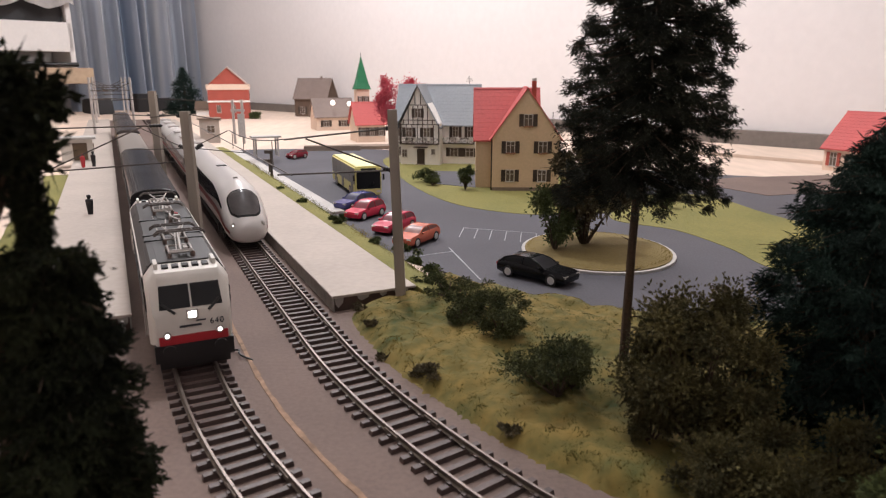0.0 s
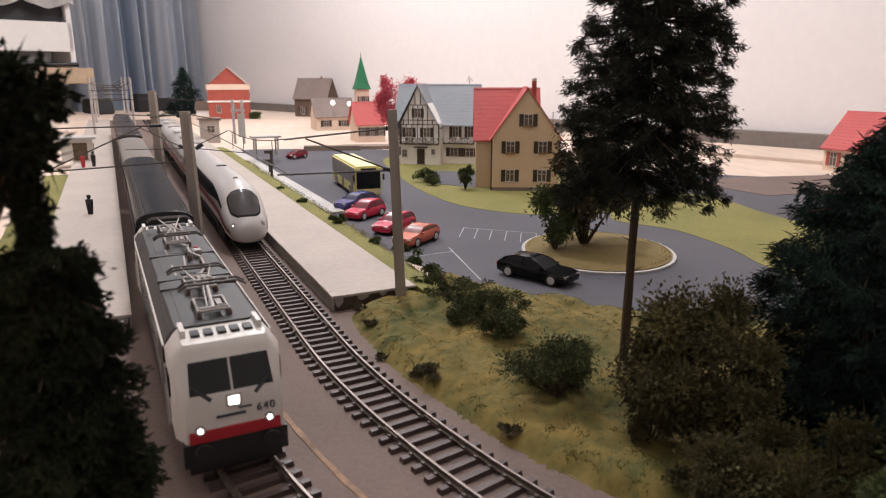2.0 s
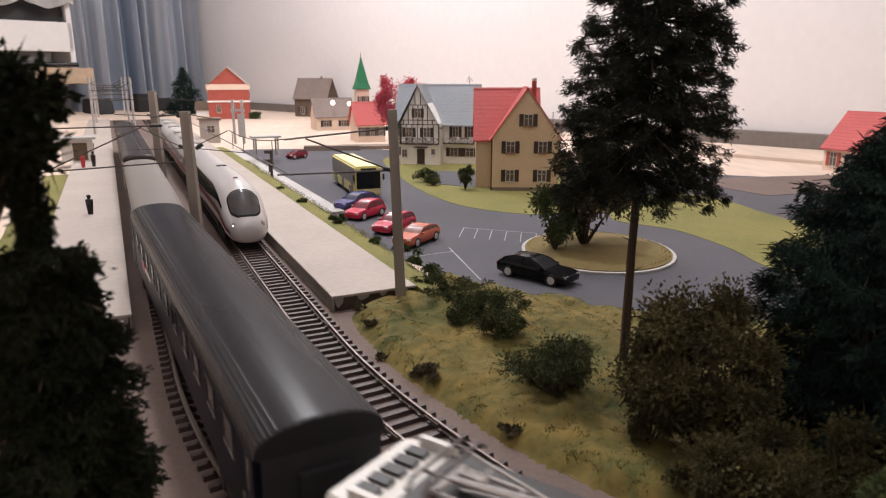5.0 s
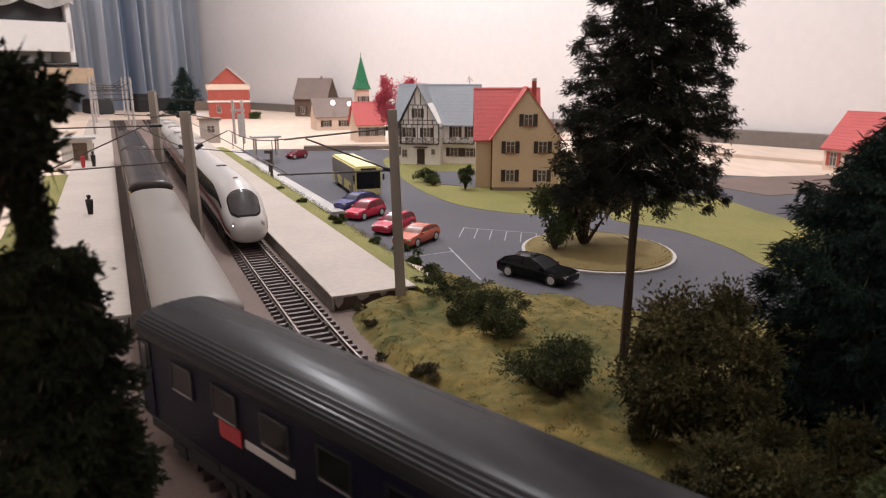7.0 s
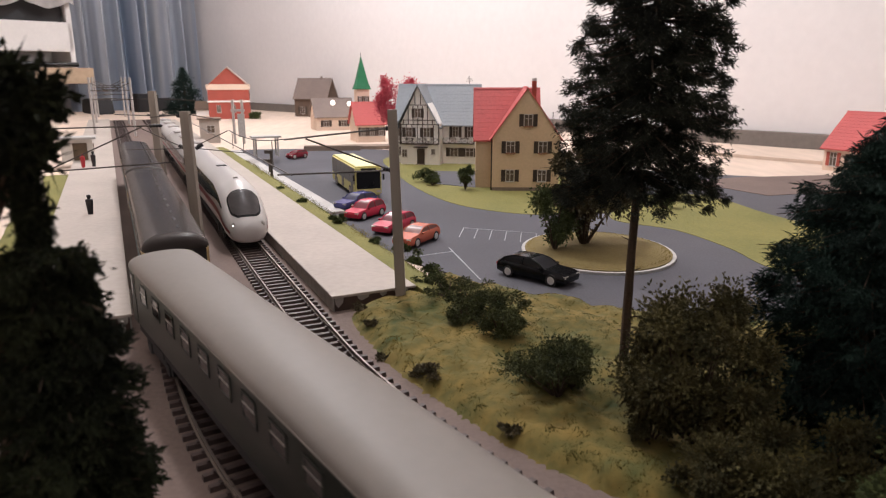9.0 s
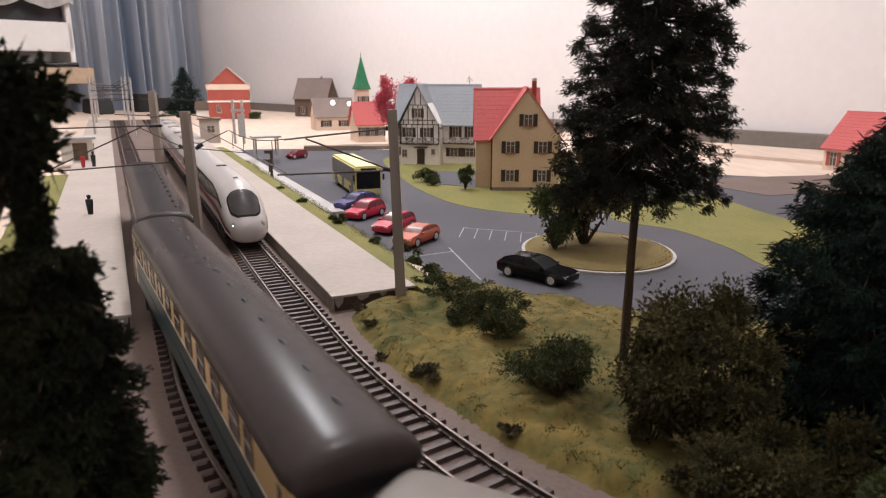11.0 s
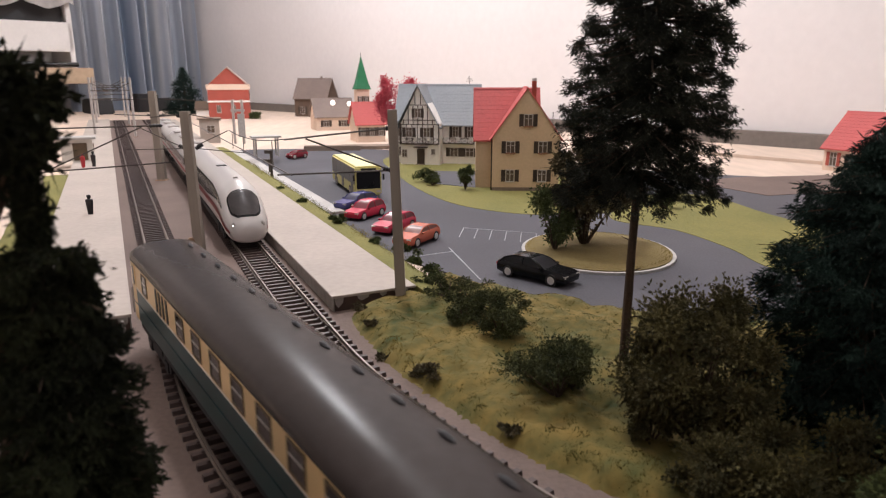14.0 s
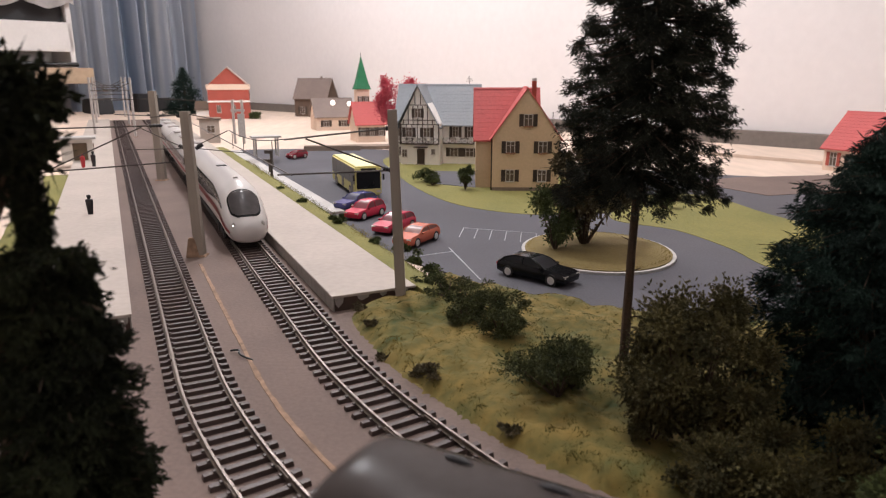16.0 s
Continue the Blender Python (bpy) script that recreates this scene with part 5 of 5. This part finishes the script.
def car(x, y, rz, colour, label, L=50.0, W=20.0, H=15.5, coupe=False, z=-3.0):
    t = thing("car", x, y, z, rz, label, "car", "parked cars")
    b = bm_new()
    prof = ((0.5, 0.80, 4.2, 6.0), (0.485, 0.92, 2.6, 7.6), (0.42, 0.98, 2.2, 8.4), (0.2, 1.0, 2.2, 9.3), (-0.2, 1.0, 2.2, 9.8), (-0.42, 0.98, 2.4, 9.9), (-0.49, 0.92, 3.0, 9.2), (-0.5, 0.84, 4.2, 8.2))
    rings = []
    for fx, k, z0, z1 in prof:
        w = W / 2 * k
        rings.append([(fx * L, -w * 0.9, z0), (fx * L, w * 0.9, z0), (fx * L, w, z0 + 1.4), (fx * L, w, (z0 + z1) / 2 + 0.8), (fx * L, w * 0.88, z1), (fx * L, -w * 0.88, z1), (fx * L, -w, (z0 + z1) / 2 + 0.8), (fx * L, -w, z0 + 1.4)])
    loft(b, rings)
    body = part("body", b, paint(colour), t, smooth=True)
    r0, r1 = (0.20, -0.46 if coupe else -0.45)
    t0, t1 = (-0.02, -0.24 if coupe else -0.33)
    g = bm_new()
    loft(g, [[(fx * L, s1 * W / 2 * k, zz) for fx, s1 in ((a, -1), (a, 1), (c, 1), (c, -1))] for a, c, k, zz in ((r0, r1, 0.87, 8.9), ((r0 + t0) / 2 + 0.01, (r1 + t1) / 2 - 0.03, 0.80, 9 + (H - 9) * 0.6), (t0, t1, 0.66, H - 0.35))])
    cab = part("glasshouse", g, tint(colour), body, smooth=True)
    rf = bm_new()
    loft(rf, [[(fx * L, s1 * W / 2 * k, zz) for fx, s1 in ((a, -1), (a, 1), (c, 1), (c, -1))] for a, c, k, zz in ((t0 + 0.02, t1 - 0.03, 0.72, H - 0.75), (t0 - 0.01, t1, 0.67, H - 0.05), (t0 - 0.06, t1 + 0.05, 0.45, H + 0.25))])
    for sg in (-1, 1):
        for a, m_, c in ((r0, (r0 + t0) / 2 + 0.01, t0), (-0.12, -0.12, -0.12), (r1, (r1 + t1) / 2 - 0.03, t1)):
            pl = rod(bm_new(), (a * L, sg * W / 2 * 0.87, 9.0), (m_ * L, sg * W / 2 * 0.805, 9 + (H - 9) * 0.6), 0.5, n=5)
            rod(pl, (m_ * L, sg * W / 2 * 0.805, 9 + (H - 9) * 0.6), (c * L, sg * W / 2 * 0.67, H - 0.4), 0.5, n=5)
            part("pillar", pl, paint(colour), body)
    part("roof", rf, paint(colour), body, smooth=True)
    for fx in (0.31, -0.31):
        for sg in (-1, 1):
            wt = rod(bm_new(), (fx * L, sg * (W / 2 - 3.2), 3.7), (fx * L, sg * (W / 2 + 0.15), 3.7), 3.7, n=18)
            w_ = part("wheel", wt, M["black"], t)
            part("rim", rod(bm_new(), (fx * L, sg * (W / 2 - 0.3), 3.7), (fx * L, sg * (W / 2 + 0.35), 3.7), 2.7, 2.4, n=14), M["chrome"], w_)
    for sg in (-1, 1):
        part("headlight", box(bm_new(), 0.475 * L, sg * W * 0.34, 6.6, 1.8, 3.6, 1.4), M["white"], body)
        part("tail_light", box(bm_new(), -0.49 * L, sg * W * 0.34, 7.6, 1.2, 3.6, 1.6), M["red"], body)
        part("mirror", box(bm_new(), 0.16 * L, sg * (W / 2 + 0.8), 9.6, 1.4, 1.8, 1.2), paint(colour), body)
    return t


car(59, 408, -41, (0.006, 0.006, 0.007), "glossy black saloon car on the street", L=51, W=19, H=14.5, coupe=True)
car(-20, 503, 240, (0.56, 0.14, 0.085), "orange-red coupe parked beside the verge", L=43, W=18.5, H=13.5, coupe=True)
car(-40, 545, 240, (0.50, 0.045, 0.085), "red hatchback parked beside the verge", L=42, W=18, H=14.5)
car(-70, 600, 238, (0.54, 0.035, 0.075), "bright red small car parked beside the verge", L=41, W=18, H=15.5)
car(-84, 645, 232, (0.07, 0.07, 0.20), "dark blue car parked beside the footpath", L=44, W=18, H=14.5)
car(-226, 1052, 232, (0.24, 0.03, 0.045), "small dark red car on the car park", L=33, W=15, H=13)

M.update({"yellow": mat("bus_yellow", (0.70, 0.63, 0.24), 0.45, vary=0.05, bump=0.0), "busgrey": mat("bus_window_grey", (0.10, 0.085, 0.075), 0.3, vary=0.1, bump=0.0)})
bus = thing("bus", -77, 697, -3, math.degrees(math.atan2(-0.94, 0.337)), "yellow city bus with dark windows at the kerb", "bus")
BL_, BW, BH = 126.0, 28.0, 33.0
body = part("body", box(bm_new(), -BL_ / 2, 0, 3 + (BH - 3) / 2, BL_, BW, BH - 3), M["yellow"], bus, bevel=1.6, smooth=True)
part("windscreen", box(bm_new(), 0.0, 0, 19.5, 0.8, BW - 3, 19), M["glassdark"], body, bevel=0.35)
part("destination_sign", box(bm_new(), 0.3, 0, 30.3, 0.8, 16, 2.2), M["black"], body)
for sg in (-1, 1):
    for i in range(5):
        part("side_window", box(bm_new(), -14 - i * 24, sg * BW / 2, 22.8, 23.2, 0.7, 16.5), M["busgrey"], body)
    for i in (0.12, 0.5, 0.82):
        part("door", box(bm_new(), -BL_ * i, sg * BW / 2, 15.5, 10, 0.9, 21), M["busgrey"], body)
    part("mirror", box(bm_new(), 1.5, sg * (BW / 2 + 1.6), 22, 1.5, 1.6, 6), M["black"], body)
    part("headlight", box(bm_new(), 0.2, sg * 10.5, 7, 0.8, 4.5, 2.0), M["white"], body)
    for x in (-26, -98):
        w_ = part("wheel", rod(bm_new(), (x, sg * (BW / 2 - 4), 5.6), (x, sg * (BW / 2 + 0.2), 5.6), 5.6, n=18), M["black"], bus)
        part("rim", rod(bm_new(), (x, sg * (BW / 2 - 0.2), 5.6), (x, sg * (BW / 2 + 0.4), 5.6), 3.4, n=14), M["gear"], w_)
# roof plate in a paler yellow: strong lamplight from above, put into its colour
part("roof", box(bm_new(), -BL_ / 2, 0, BH + 0.05, BL_ - 6, BW - 5, 0.5), mat("lit_bus_roof", (0.80, 0.75, 0.40), 0.5, vary=0.06), body)
# ---- trees and bushes ----
F_PINE = leafy("pine_needles", (0.034, 0.036, 0.020), (0.011, 0.013, 0.009))
F_FIR = leafy("blue_fir_needles", (0.022, 0.050, 0.036), (0.005, 0.012, 0.010))
F_OLIVE = leafy("olive_foliage", (0.140, 0.118, 0.040), (0.034, 0.031, 0.012), 0.7, 0.22, 70)
F_GREEN = leafy("dark_green_foliage", (0.14, 0.165, 0.055), (0.04, 0.055, 0.022))
F_BROWN = leafy("brown_green_foliage", (0.16, 0.12, 0.06), (0.06, 0.055, 0.03))
F_SHRUB = leafy("olive_green_shrub", (0.15, 0.155, 0.055), (0.030, 0.040, 0.016))
# green darkened almost to black: the shade on the left trees, put into colour
F_SHADED = leafy("shaded_green_needles", (0.030, 0.036, 0.013), (0.003, 0.0038, 0.0022), 0.95)
F_ROSE = leafy("rose_blossom", (0.80, 0.20, 0.24), (0.58, 0.08, 0.12))


def spikes(name, items, material, parent, label=""):
    """Many thin leaves: (base, tip, half-width); each two crossed slivers."""
    vv, ff = [], []
    for p, q, w in items:
        d = q - p
        a = d.orthogonal().normalized()
        a.rotate(Matrix.Rotation(random.uniform(0, 3.14), 3, d.normalized()))
        m = p + d * 0.45
        c = d.cross(a).normalized()
        for s in (a, c):
            k = len(vv)
            vv += [tuple(p * MM), tuple((m + s * w) * MM), tuple(q * MM), tuple((m - s * w) * MM)]
            ff += [(k, k + 1, k + 2, k + 3)]
    me = bpy.data.meshes.new(name)
    me.from_pydata(vv, [], ff)
    me.materials.append(material)
    ob = new(name, me)
    ob.parent = parent
    return tagged(ob, label)


def jitter(r):
    return Vector((random.uniform(-r, r), random.uniform(-r, r), random.uniform(-r, r)))


def trunk_mesh(h, r, bend=(0, 0), n=9, stubs=()):
    b = bm_new()
    loft(b, [[(bend[0] * f * f + math.cos(a) * r * (1.25 - f * 0.95) * (1 + 0.15 * random.uniform(-1, 1)), bend[1] * f * f + math.sin(a) * r * (1.25 - f * 0.95), h * f) for a in [2 * math.pi * j / 8 for j in range(8)]] for f in [i / n for i in range(n + 1)]])
    for z, ang, l in stubs:
        x, y = bend[0] * (z / h) ** 2, bend[1] * (z / h) ** 2
        rod(b, (x, y, z), (x + math.cos(ang) * l, y + math.sin(ang) * l, z + l * 0.35), 0.5, 0.15, n=5)
    return b


def conifer(name, x, y, z, h, clear, radius, tiers, per, needles, material, label, nl=3.0, droop=0.25, bend=(0, 0), tr=2.4, shape=None, gap=0.0, clump=9, even_=0.65, fat=1.0):
    """A needle tree: trunk, limbs in tiers, and needles round the twigs."""
    t = thing(name, x, y, z, 0, label, "tree")
    part("trunk", trunk_mesh(h * 0.97, tr, bend, stubs=[(random.uniform(8, max(9, clear)), random.uniform(0, 6.28), random.uniform(3, 8)) for _ in range(7)]), M["bark"], t, smooth=True)
    limbs, items = bm_new(), []
    for i in range(tiers):
        f = i / (tiers - 1)
        zz = clear + (h - clear) * f
        rr = radius * (shape(f) if shape else (1 - f) ** 0.8)
        bx, by = bend[0] * (zz / h) ** 2, bend[1] * (zz / h) ** 2
        n = max(4, int(per * (0.5 + 0.5 * rr / radius)))
        a0 = random.uniform(0, 6.28)
        for j in range(n):
            if random.random() < gap:
                continue
            a = a0 + 2 * math.pi * j / n + random.uniform(-0.3, 0.3)
            l = rr * random.uniform(even_, 1.12 - 0.25 * (even_ - 0.65))
            zb = zz + random.uniform(-1.1, 1.1) * (h - clear) / tiers
            base = Vector((bx, by, zb))
            tip = base + Vector((math.cos(a) * l, math.sin(a) * l, -l * droop * random.uniform(0.2, 1.9) + random.uniform(-2, 2)))
            rod(limbs, base, tip, 0.45, 0.12, n=3)
            side = Vector((-math.sin(a), math.cos(a), 0))
            tufts = []
            for _ in range(max(3, int(clump * l / radius))):
                u = random.uniform(0.12, 1.0) ** 0.75
                tufts.append(base.lerp(tip, u) + side * random.uniform(-0.34, 0.34) * l * u * (1.1 - 0.5 * u) + Vector((0, 0, random.uniform(-2.6, 1.4) * nl / 3)))
            for _ in range(int(needles * (0.35 + l / radius))):
                p = random.choice(tufts) + Vector((random.gauss(0, 1), random.gauss(0, 1), random.gauss(0, 0.8))) * nl * 0.42
                d = ((tip - base).normalized() * 0.6 + side * random.uniform(-0.9, 0.9) + Vector((0, 0, random.uniform(-0.9, 0.6)))).normalized()
                items.append((p, p + d * random.uniform(0.5, 1.15) * nl, random.uniform(0.13, 0.24) * fat * nl / 3))
    part("branchwork", limbs, M["bark"], t)
    spikes("crown", items, material, t)
    return t


def bush(name, x, y, z, rx, ry, rz_, count, material, label, leaf=2.2, stem=0.0, lumps=13, category="bush"):
    """A leafy crown of uneven lumps on short stems; rz_: half its height."""
    t = thing(name, x, y, z, 0, label, category)
    cz = stem + rz_
    b = bm_new()
    cents = []
    for i in range(lumps):
        a, e = random.uniform(0, 6.28), random.uniform(-1.25, 0.95)
        k = random.uniform(0.4, 1.0)
        c = Vector((math.cos(a) * rx * k * math.cos(e), math.sin(a) * ry * k * math.cos(e), cz + math.sin(e) * rz_ * 0.7))
        cents.append((c, random.uniform(0.18, 0.40)))
        fork = Vector((0, 0, stem * 0.9)) if stem > 30 else Vector((0, 0, -1))
        mid = fork.lerp(c, 0.55)
        rod(b, fork, mid, max(0.5, rx * 0.05), 0.3, n=5)
        rod(b, mid, c, 0.4, 0.15, n=4)
    if stem > 30:
        rod(b, (0, 0, -1), (0, 0, stem * 0.92), 2.0, 1.2, n=8)
    part("stem", b, M["bark"], t)
    items = []
    for _ in range(count):
        c, k = random.choice(cents)
        d = Vector((random.gauss(0, 1), random.gauss(0, 1), random.gauss(0, 1))).normalized()
        r = min(1.7, abs(random.gauss(0.62, 0.33)))
        p = c + Vector((d.x * rx, d.y * ry, d.z * rz_)) * k * r
        if p.z < 0.3:
            p.z = random.uniform(0.3, 2.0)
        q = p + (d + jitter(0.8)).normalized() * leaf * random.uniform(0.6, 1.3)
        if random.random() < 0.03:
            q = p + (q - p) * 2.6
            items.append((p, q, leaf * 0.08))
        else:
            items.append((p, q, leaf * random.uniform(0.18, 0.36)))
    spikes("crown", items, material, t)
    return t


def pine_shape(f):
    wave = 1 + 0.05 * math.sin(f * 38)
    return wave * (0.92 + 0.4 * f if f < 0.2 else 1.0 - 0.72 * (f - 0.2) if f < 0.6 else 0.712 * (1.02 - f) / 0.42)


conifer("pine_tree", 78, 273, -1, 240, 80, 33.8, 44, 15, 310, F_PINE, "tall dark pine with a bare lower trunk", nl=2.6, droop=0.20, bend=(9, 0), tr=1.65, shape=pine_shape, gap=0.12, even_=0.86)
bush("tree", 102, 478, 1, 38, 32, 36, 9000, F_BROWN, "broad brown-green tree on the turf island", leaf=3.4, stem=10, lumps=16, category="tree")
bush("bush", 79, 466, 0, 17, 15, 26, 5200, F_GREEN, "dark green bush beside the island tree", leaf=2.2, stem=2)
bush("bush", 212, 640, -2, 14, 12, 8, 800, F_GREEN, "small dark bush on the lawn", leaf=2.4)
bush("bush", -19, 806, -2, 15, 10, 8, 1300, F_GREEN, "low dark green bush on the lawn", leaf=2.2)
bush("bush", -12, 782, -2, 9, 8, 6, 700, F_GREEN, "low dark green bush on the lawn", leaf=2.0)
bush("small_tree", 25, 752, -2, 10, 9, 12, 1300, F_GREEN, "small leafy tree in front of the ochre house", leaf=2.4, stem=6, category="tree")
bush("blossom_tree", -76, 1130, -4, 35, 26, 50, 9000, F_ROSE, "tree in deep rose blossom behind the house", leaf=3.4, stem=40, lumps=26, category="tree")
conifer("fir_tree", -885, 2380, -4, 146, 8, 78, 15, 13, 80, F_FIR, "dark green fir at the far end", nl=11, tr=5)
bush("moss_tuft", -66, 134, -4, 16, 14, 4, 1500, F_GREEN, "low green tufts at the foot of the fir", leaf=1.8, lumps=12)
bush("moss_tuft", -88, 150, -4, 16, 14, 4, 1200, F_GREEN, "low green tufts at the foot of the fir", leaf=1.8, lumps=12)
bush("bush", -566, 2085, -4, 22, 16, 10, 900, F_GREEN, "low dark bush beside the red house", leaf=5)
# bank shrubs
for x, y, r, h, n in ((14, 330, 12, 8, 3600), (30, 318, 13, 9, 4200), (27, 298, 10, 8, 3400), (10, 316, 8, 7, 2200), (44, 238, 16, 14, 8000), (37, 250, 9, 8, 2600), (50, 246, 10, 8, 2600), (3, 352, 13, 5, 1700), (-8, 374, 9, 4, 900), (18, 372, 10, 4, 1000)):
    bush("bush", x, y, emb_top(x, y) - 0.5, r * 1.12, r * 1.12, h * 0.95, int(n * 0.8), F_SHRUB, "dark green shrub on the grass bank", leaf=1.3, lumps=15)
for x, y, r in ((-27, 285, 4), (-3, 256, 6), (-11, 263, 4.5), (-36, 318, 3), (-44, 342, 4), (24, 214, 3)):
    bush("dry_plant", x, y, emb_top(x, y) - 0.4, r * 1.3, r, r * 0.4, 300, F_BROWN, "dry brown plant at the foot of the bank", leaf=1.6, lumps=8)
bush("tree", 84, 206, 0, 25, 24, 28, 24000, F_OLIVE, "olive-brown leafy tree on the bank", leaf=1.6, stem=2, lumps=46, category="tree")
bush("bush", 70, 206, 0, 10, 10, 11, 3000, F_OLIVE, "olive leafy shrub on the bank", leaf=1.5)
bush("bush", 104, 168, -2, 30, 20, 20, 14000, F_OLIVE, "broad olive shrub under the firs", leaf=1.6, lumps=14)
bush("bush", 80, 172, -2, 14, 12, 9, 2600, F_OLIVE, "low dark shrub under the firs", leaf=1.6)
bush("bush", 135, 150, -2, 30, 20, 22, 5000, F_GREEN, "broad dark shrub under the firs", leaf=2.3, lumps=12)
conifer("fir_tree", 143, 216, -3, 106, 6, 47, 24, 16, 230, F_FIR, "dark blue-green fir with spreading limbs", nl=4.0, droop=0.12, tr=3.0, shape=lambda f: 0.74 * min(1.0, (1 - f) / 0.32 + 0.02) ** 0.8)
conifer("fir_tree", 198, 250, -3, 100, 6, 46, 18, 13, 150, F_FIR, "dark blue-green fir with spreading limbs", nl=4.2, droop=0.12, tr=3.0)


def side_fir(f):
    """Half-width of the fir beside the track: wide below, a thin bare tip."""
    z = 5 + 99 * f
    return 1.0 if z < 54 else 1.0 - (z - 54) / 40 * 0.45 if z < 92 else 0.05


conifer("fir_tree", -73, 118, -4, 104, 5, 15.2, 32, 17, 260, F_SHADED, "dense fir standing beside the track, shade put into its needle colour", nl=2.4, droop=0.2, tr=1.7, gap=0.08, shape=side_fir, even_=0.62, fat=1.9)
bush("tree", -80.5, 114, -4, 13, 14, 15.5, 24000, F_SHADED, "round-crowned tree close beside the track, shade put into its leaf colour", leaf=2.2, stem=102.5, lumps=60, category="tree")
for s, o, r, h in ((-420, 70, 5, 3), (-330, 72, 4, 3), (-240, 78, 7, 4), (-225, 76, 5, 5), (-150, 80, 5, 3), (-60, 84, 8, 5), (-90, 90, 9, 5), (-40, 76, 8, 5), (-120, 88, 7, 4)):
    x, y, _ = off(GB, s, o, 0)
    bush("weed_clump", x, y, 2.5, r, r, h, 420, F_GREEN, "small green weeds on the verge", leaf=1.8, lumps=5)

# ---- far end of the room ----
M.update({
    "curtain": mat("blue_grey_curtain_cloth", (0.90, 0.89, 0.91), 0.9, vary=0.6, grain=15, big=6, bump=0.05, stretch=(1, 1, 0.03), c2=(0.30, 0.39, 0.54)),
    "shelf": mat("white_shelf_board", (0.72, 0.68, 0.65), 0.6, vary=0.05),
    "oak": mat("light_oak_board", (0.50, 0.36, 0.24), 0.55, vary=0.2, grain=60, stretch=(0.2, 1, 1)),
    "cloth": mat("pale_draped_cloth", (0.62, 0.58, 0.56), 0.9, vary=0.1),
})
b = bm_new()
top, bot = [], []
cols = 150
for i in range(cols + 1):
    n = 770 + (1300 - 770) * i / cols
    du = 34 * math.sin(i * 0.36 + 0.9 * math.sin(i * 0.09)) + 16 * math.sin(i * 0.17 + 1) + 5 * math.sin(i * 1.1)
    x, y = room_xy(-2935 + du, n)
    top.append(b.verts.new((x, y, 1350)))
    x, y = room_xy(-2925 + du * 1.25, n + 14 * math.sin(i * 0.11))
    bot.append(b.verts.new((x, y, -250)))
for i in range(cols):
    b.faces.new((bot[i], bot[i + 1], top[i + 1], top[i]))
bmesh.ops.solidify(b, geom=b.faces[:], thickness=3.0)
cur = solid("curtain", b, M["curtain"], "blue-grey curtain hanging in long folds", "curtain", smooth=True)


def rbox(b, u0, u1, n0, n1, z0, z1):
    slab(b, [room_xy(u0, n0), room_xy(u1, n0), room_xy(u1, n1), room_xy(u0, n1)], z0, z1)
    return b


sh = thing("wall_shelf", *room_xy(-2960, 450), 95, -ROOM, "white wall shelf over a light oak board", "shelf")


def shelf_part(name, u0, u1, n0, n1, z0, z1, material, label="", bevel=2.0):
    b_ = bm_new()
    p0 = Vector((u0 + 2960, n0 - 450))
    p1 = Vector((u1 + 2960, n1 - 450))
    box(b_, (p0.x + p1.x) / 2, (p0.y + p1.y) / 2, (z0 + z1) / 2 - 95, abs(p1.x - p0.x), abs(p1.y - p0.y), z1 - z0)
    return part(name, b_, material, sh, label, bevel=bevel)


shelf_part("board", -2990, -2690, 60, 800, 95, 150, M["oak"], "light oak board")
shelf_part("back_panel", -2990, -2975, 60, 800, 150, 520, M["shelf"])
shelf_part("front_panel", -2760, -2740, 60, 760, 205, 305, M["shelf"])
shelf_part("top_panel", -2990, -2740, 60, 760, 390, 410, M["shelf"])
shelf_part("side_panel", -2990, -2740, 745, 762, 150, 390, M["shelf"])
shelf_part("dark_niche", -2960, -2770, 60, 740, 306, 388, M["black"])
tool = bm_new()
for n0, n1, r0, r1 in ((560, 610, 13, 10), (610, 690, 6, 5), (690, 760, 5, 8)):
    p, q = room_xy(-2720, n0), room_xy(-2715, n1)
    rod(tool, (*p, 163), (*q, 161), r0, r1, n=8)
solid("hand_tool", tool, M["black"], "dark long-handled tool lying on the oak board", "tool", smooth=True)
b = bm_new()
cols = 40
up, dn = [], []
for i in range(cols + 1):
    n = 480 + 290 * i / cols
    x, y = room_xy(-2725 + 10 * math.sin(i * 0.6), n)
    up.append(b.verts.new((x, y, 411)))
    x, y = room_xy(-2700 + 16 * math.sin(i * 0.6), n)
    dn.append(b.verts.new((x, y, 372 - 26 * abs(math.sin(i * 0.16 + 0.3)))))
for i in range(cols):
    b.faces.new((dn[i], dn[i + 1], up[i + 1], up[i]))
bmesh.ops.solidify(b, geom=b.faces[:], thickness=4.0)
solid("draped_cloth", b, M["cloth"], "pale cloth draped over the shelf's edge", "cloth", smooth=True)
for u, n, w, d, h in ((-2610, 560, 120, 90, 70), (-2560, 760, 160, 60, 50), (-2590, 930, 90, 80, 64), (-2640, 1010, 70, 60, 46), (-2500, 420, 140, 80, 60)):
    x, y = room_xy(u, n)
    solid("storage_box", box(bm_new(), x, y, -4 + h / 2, w, d, h, -ROOM, 0.92), M["black"], "dark box standing at the far end of the board", "box", bevel=4)


motions()
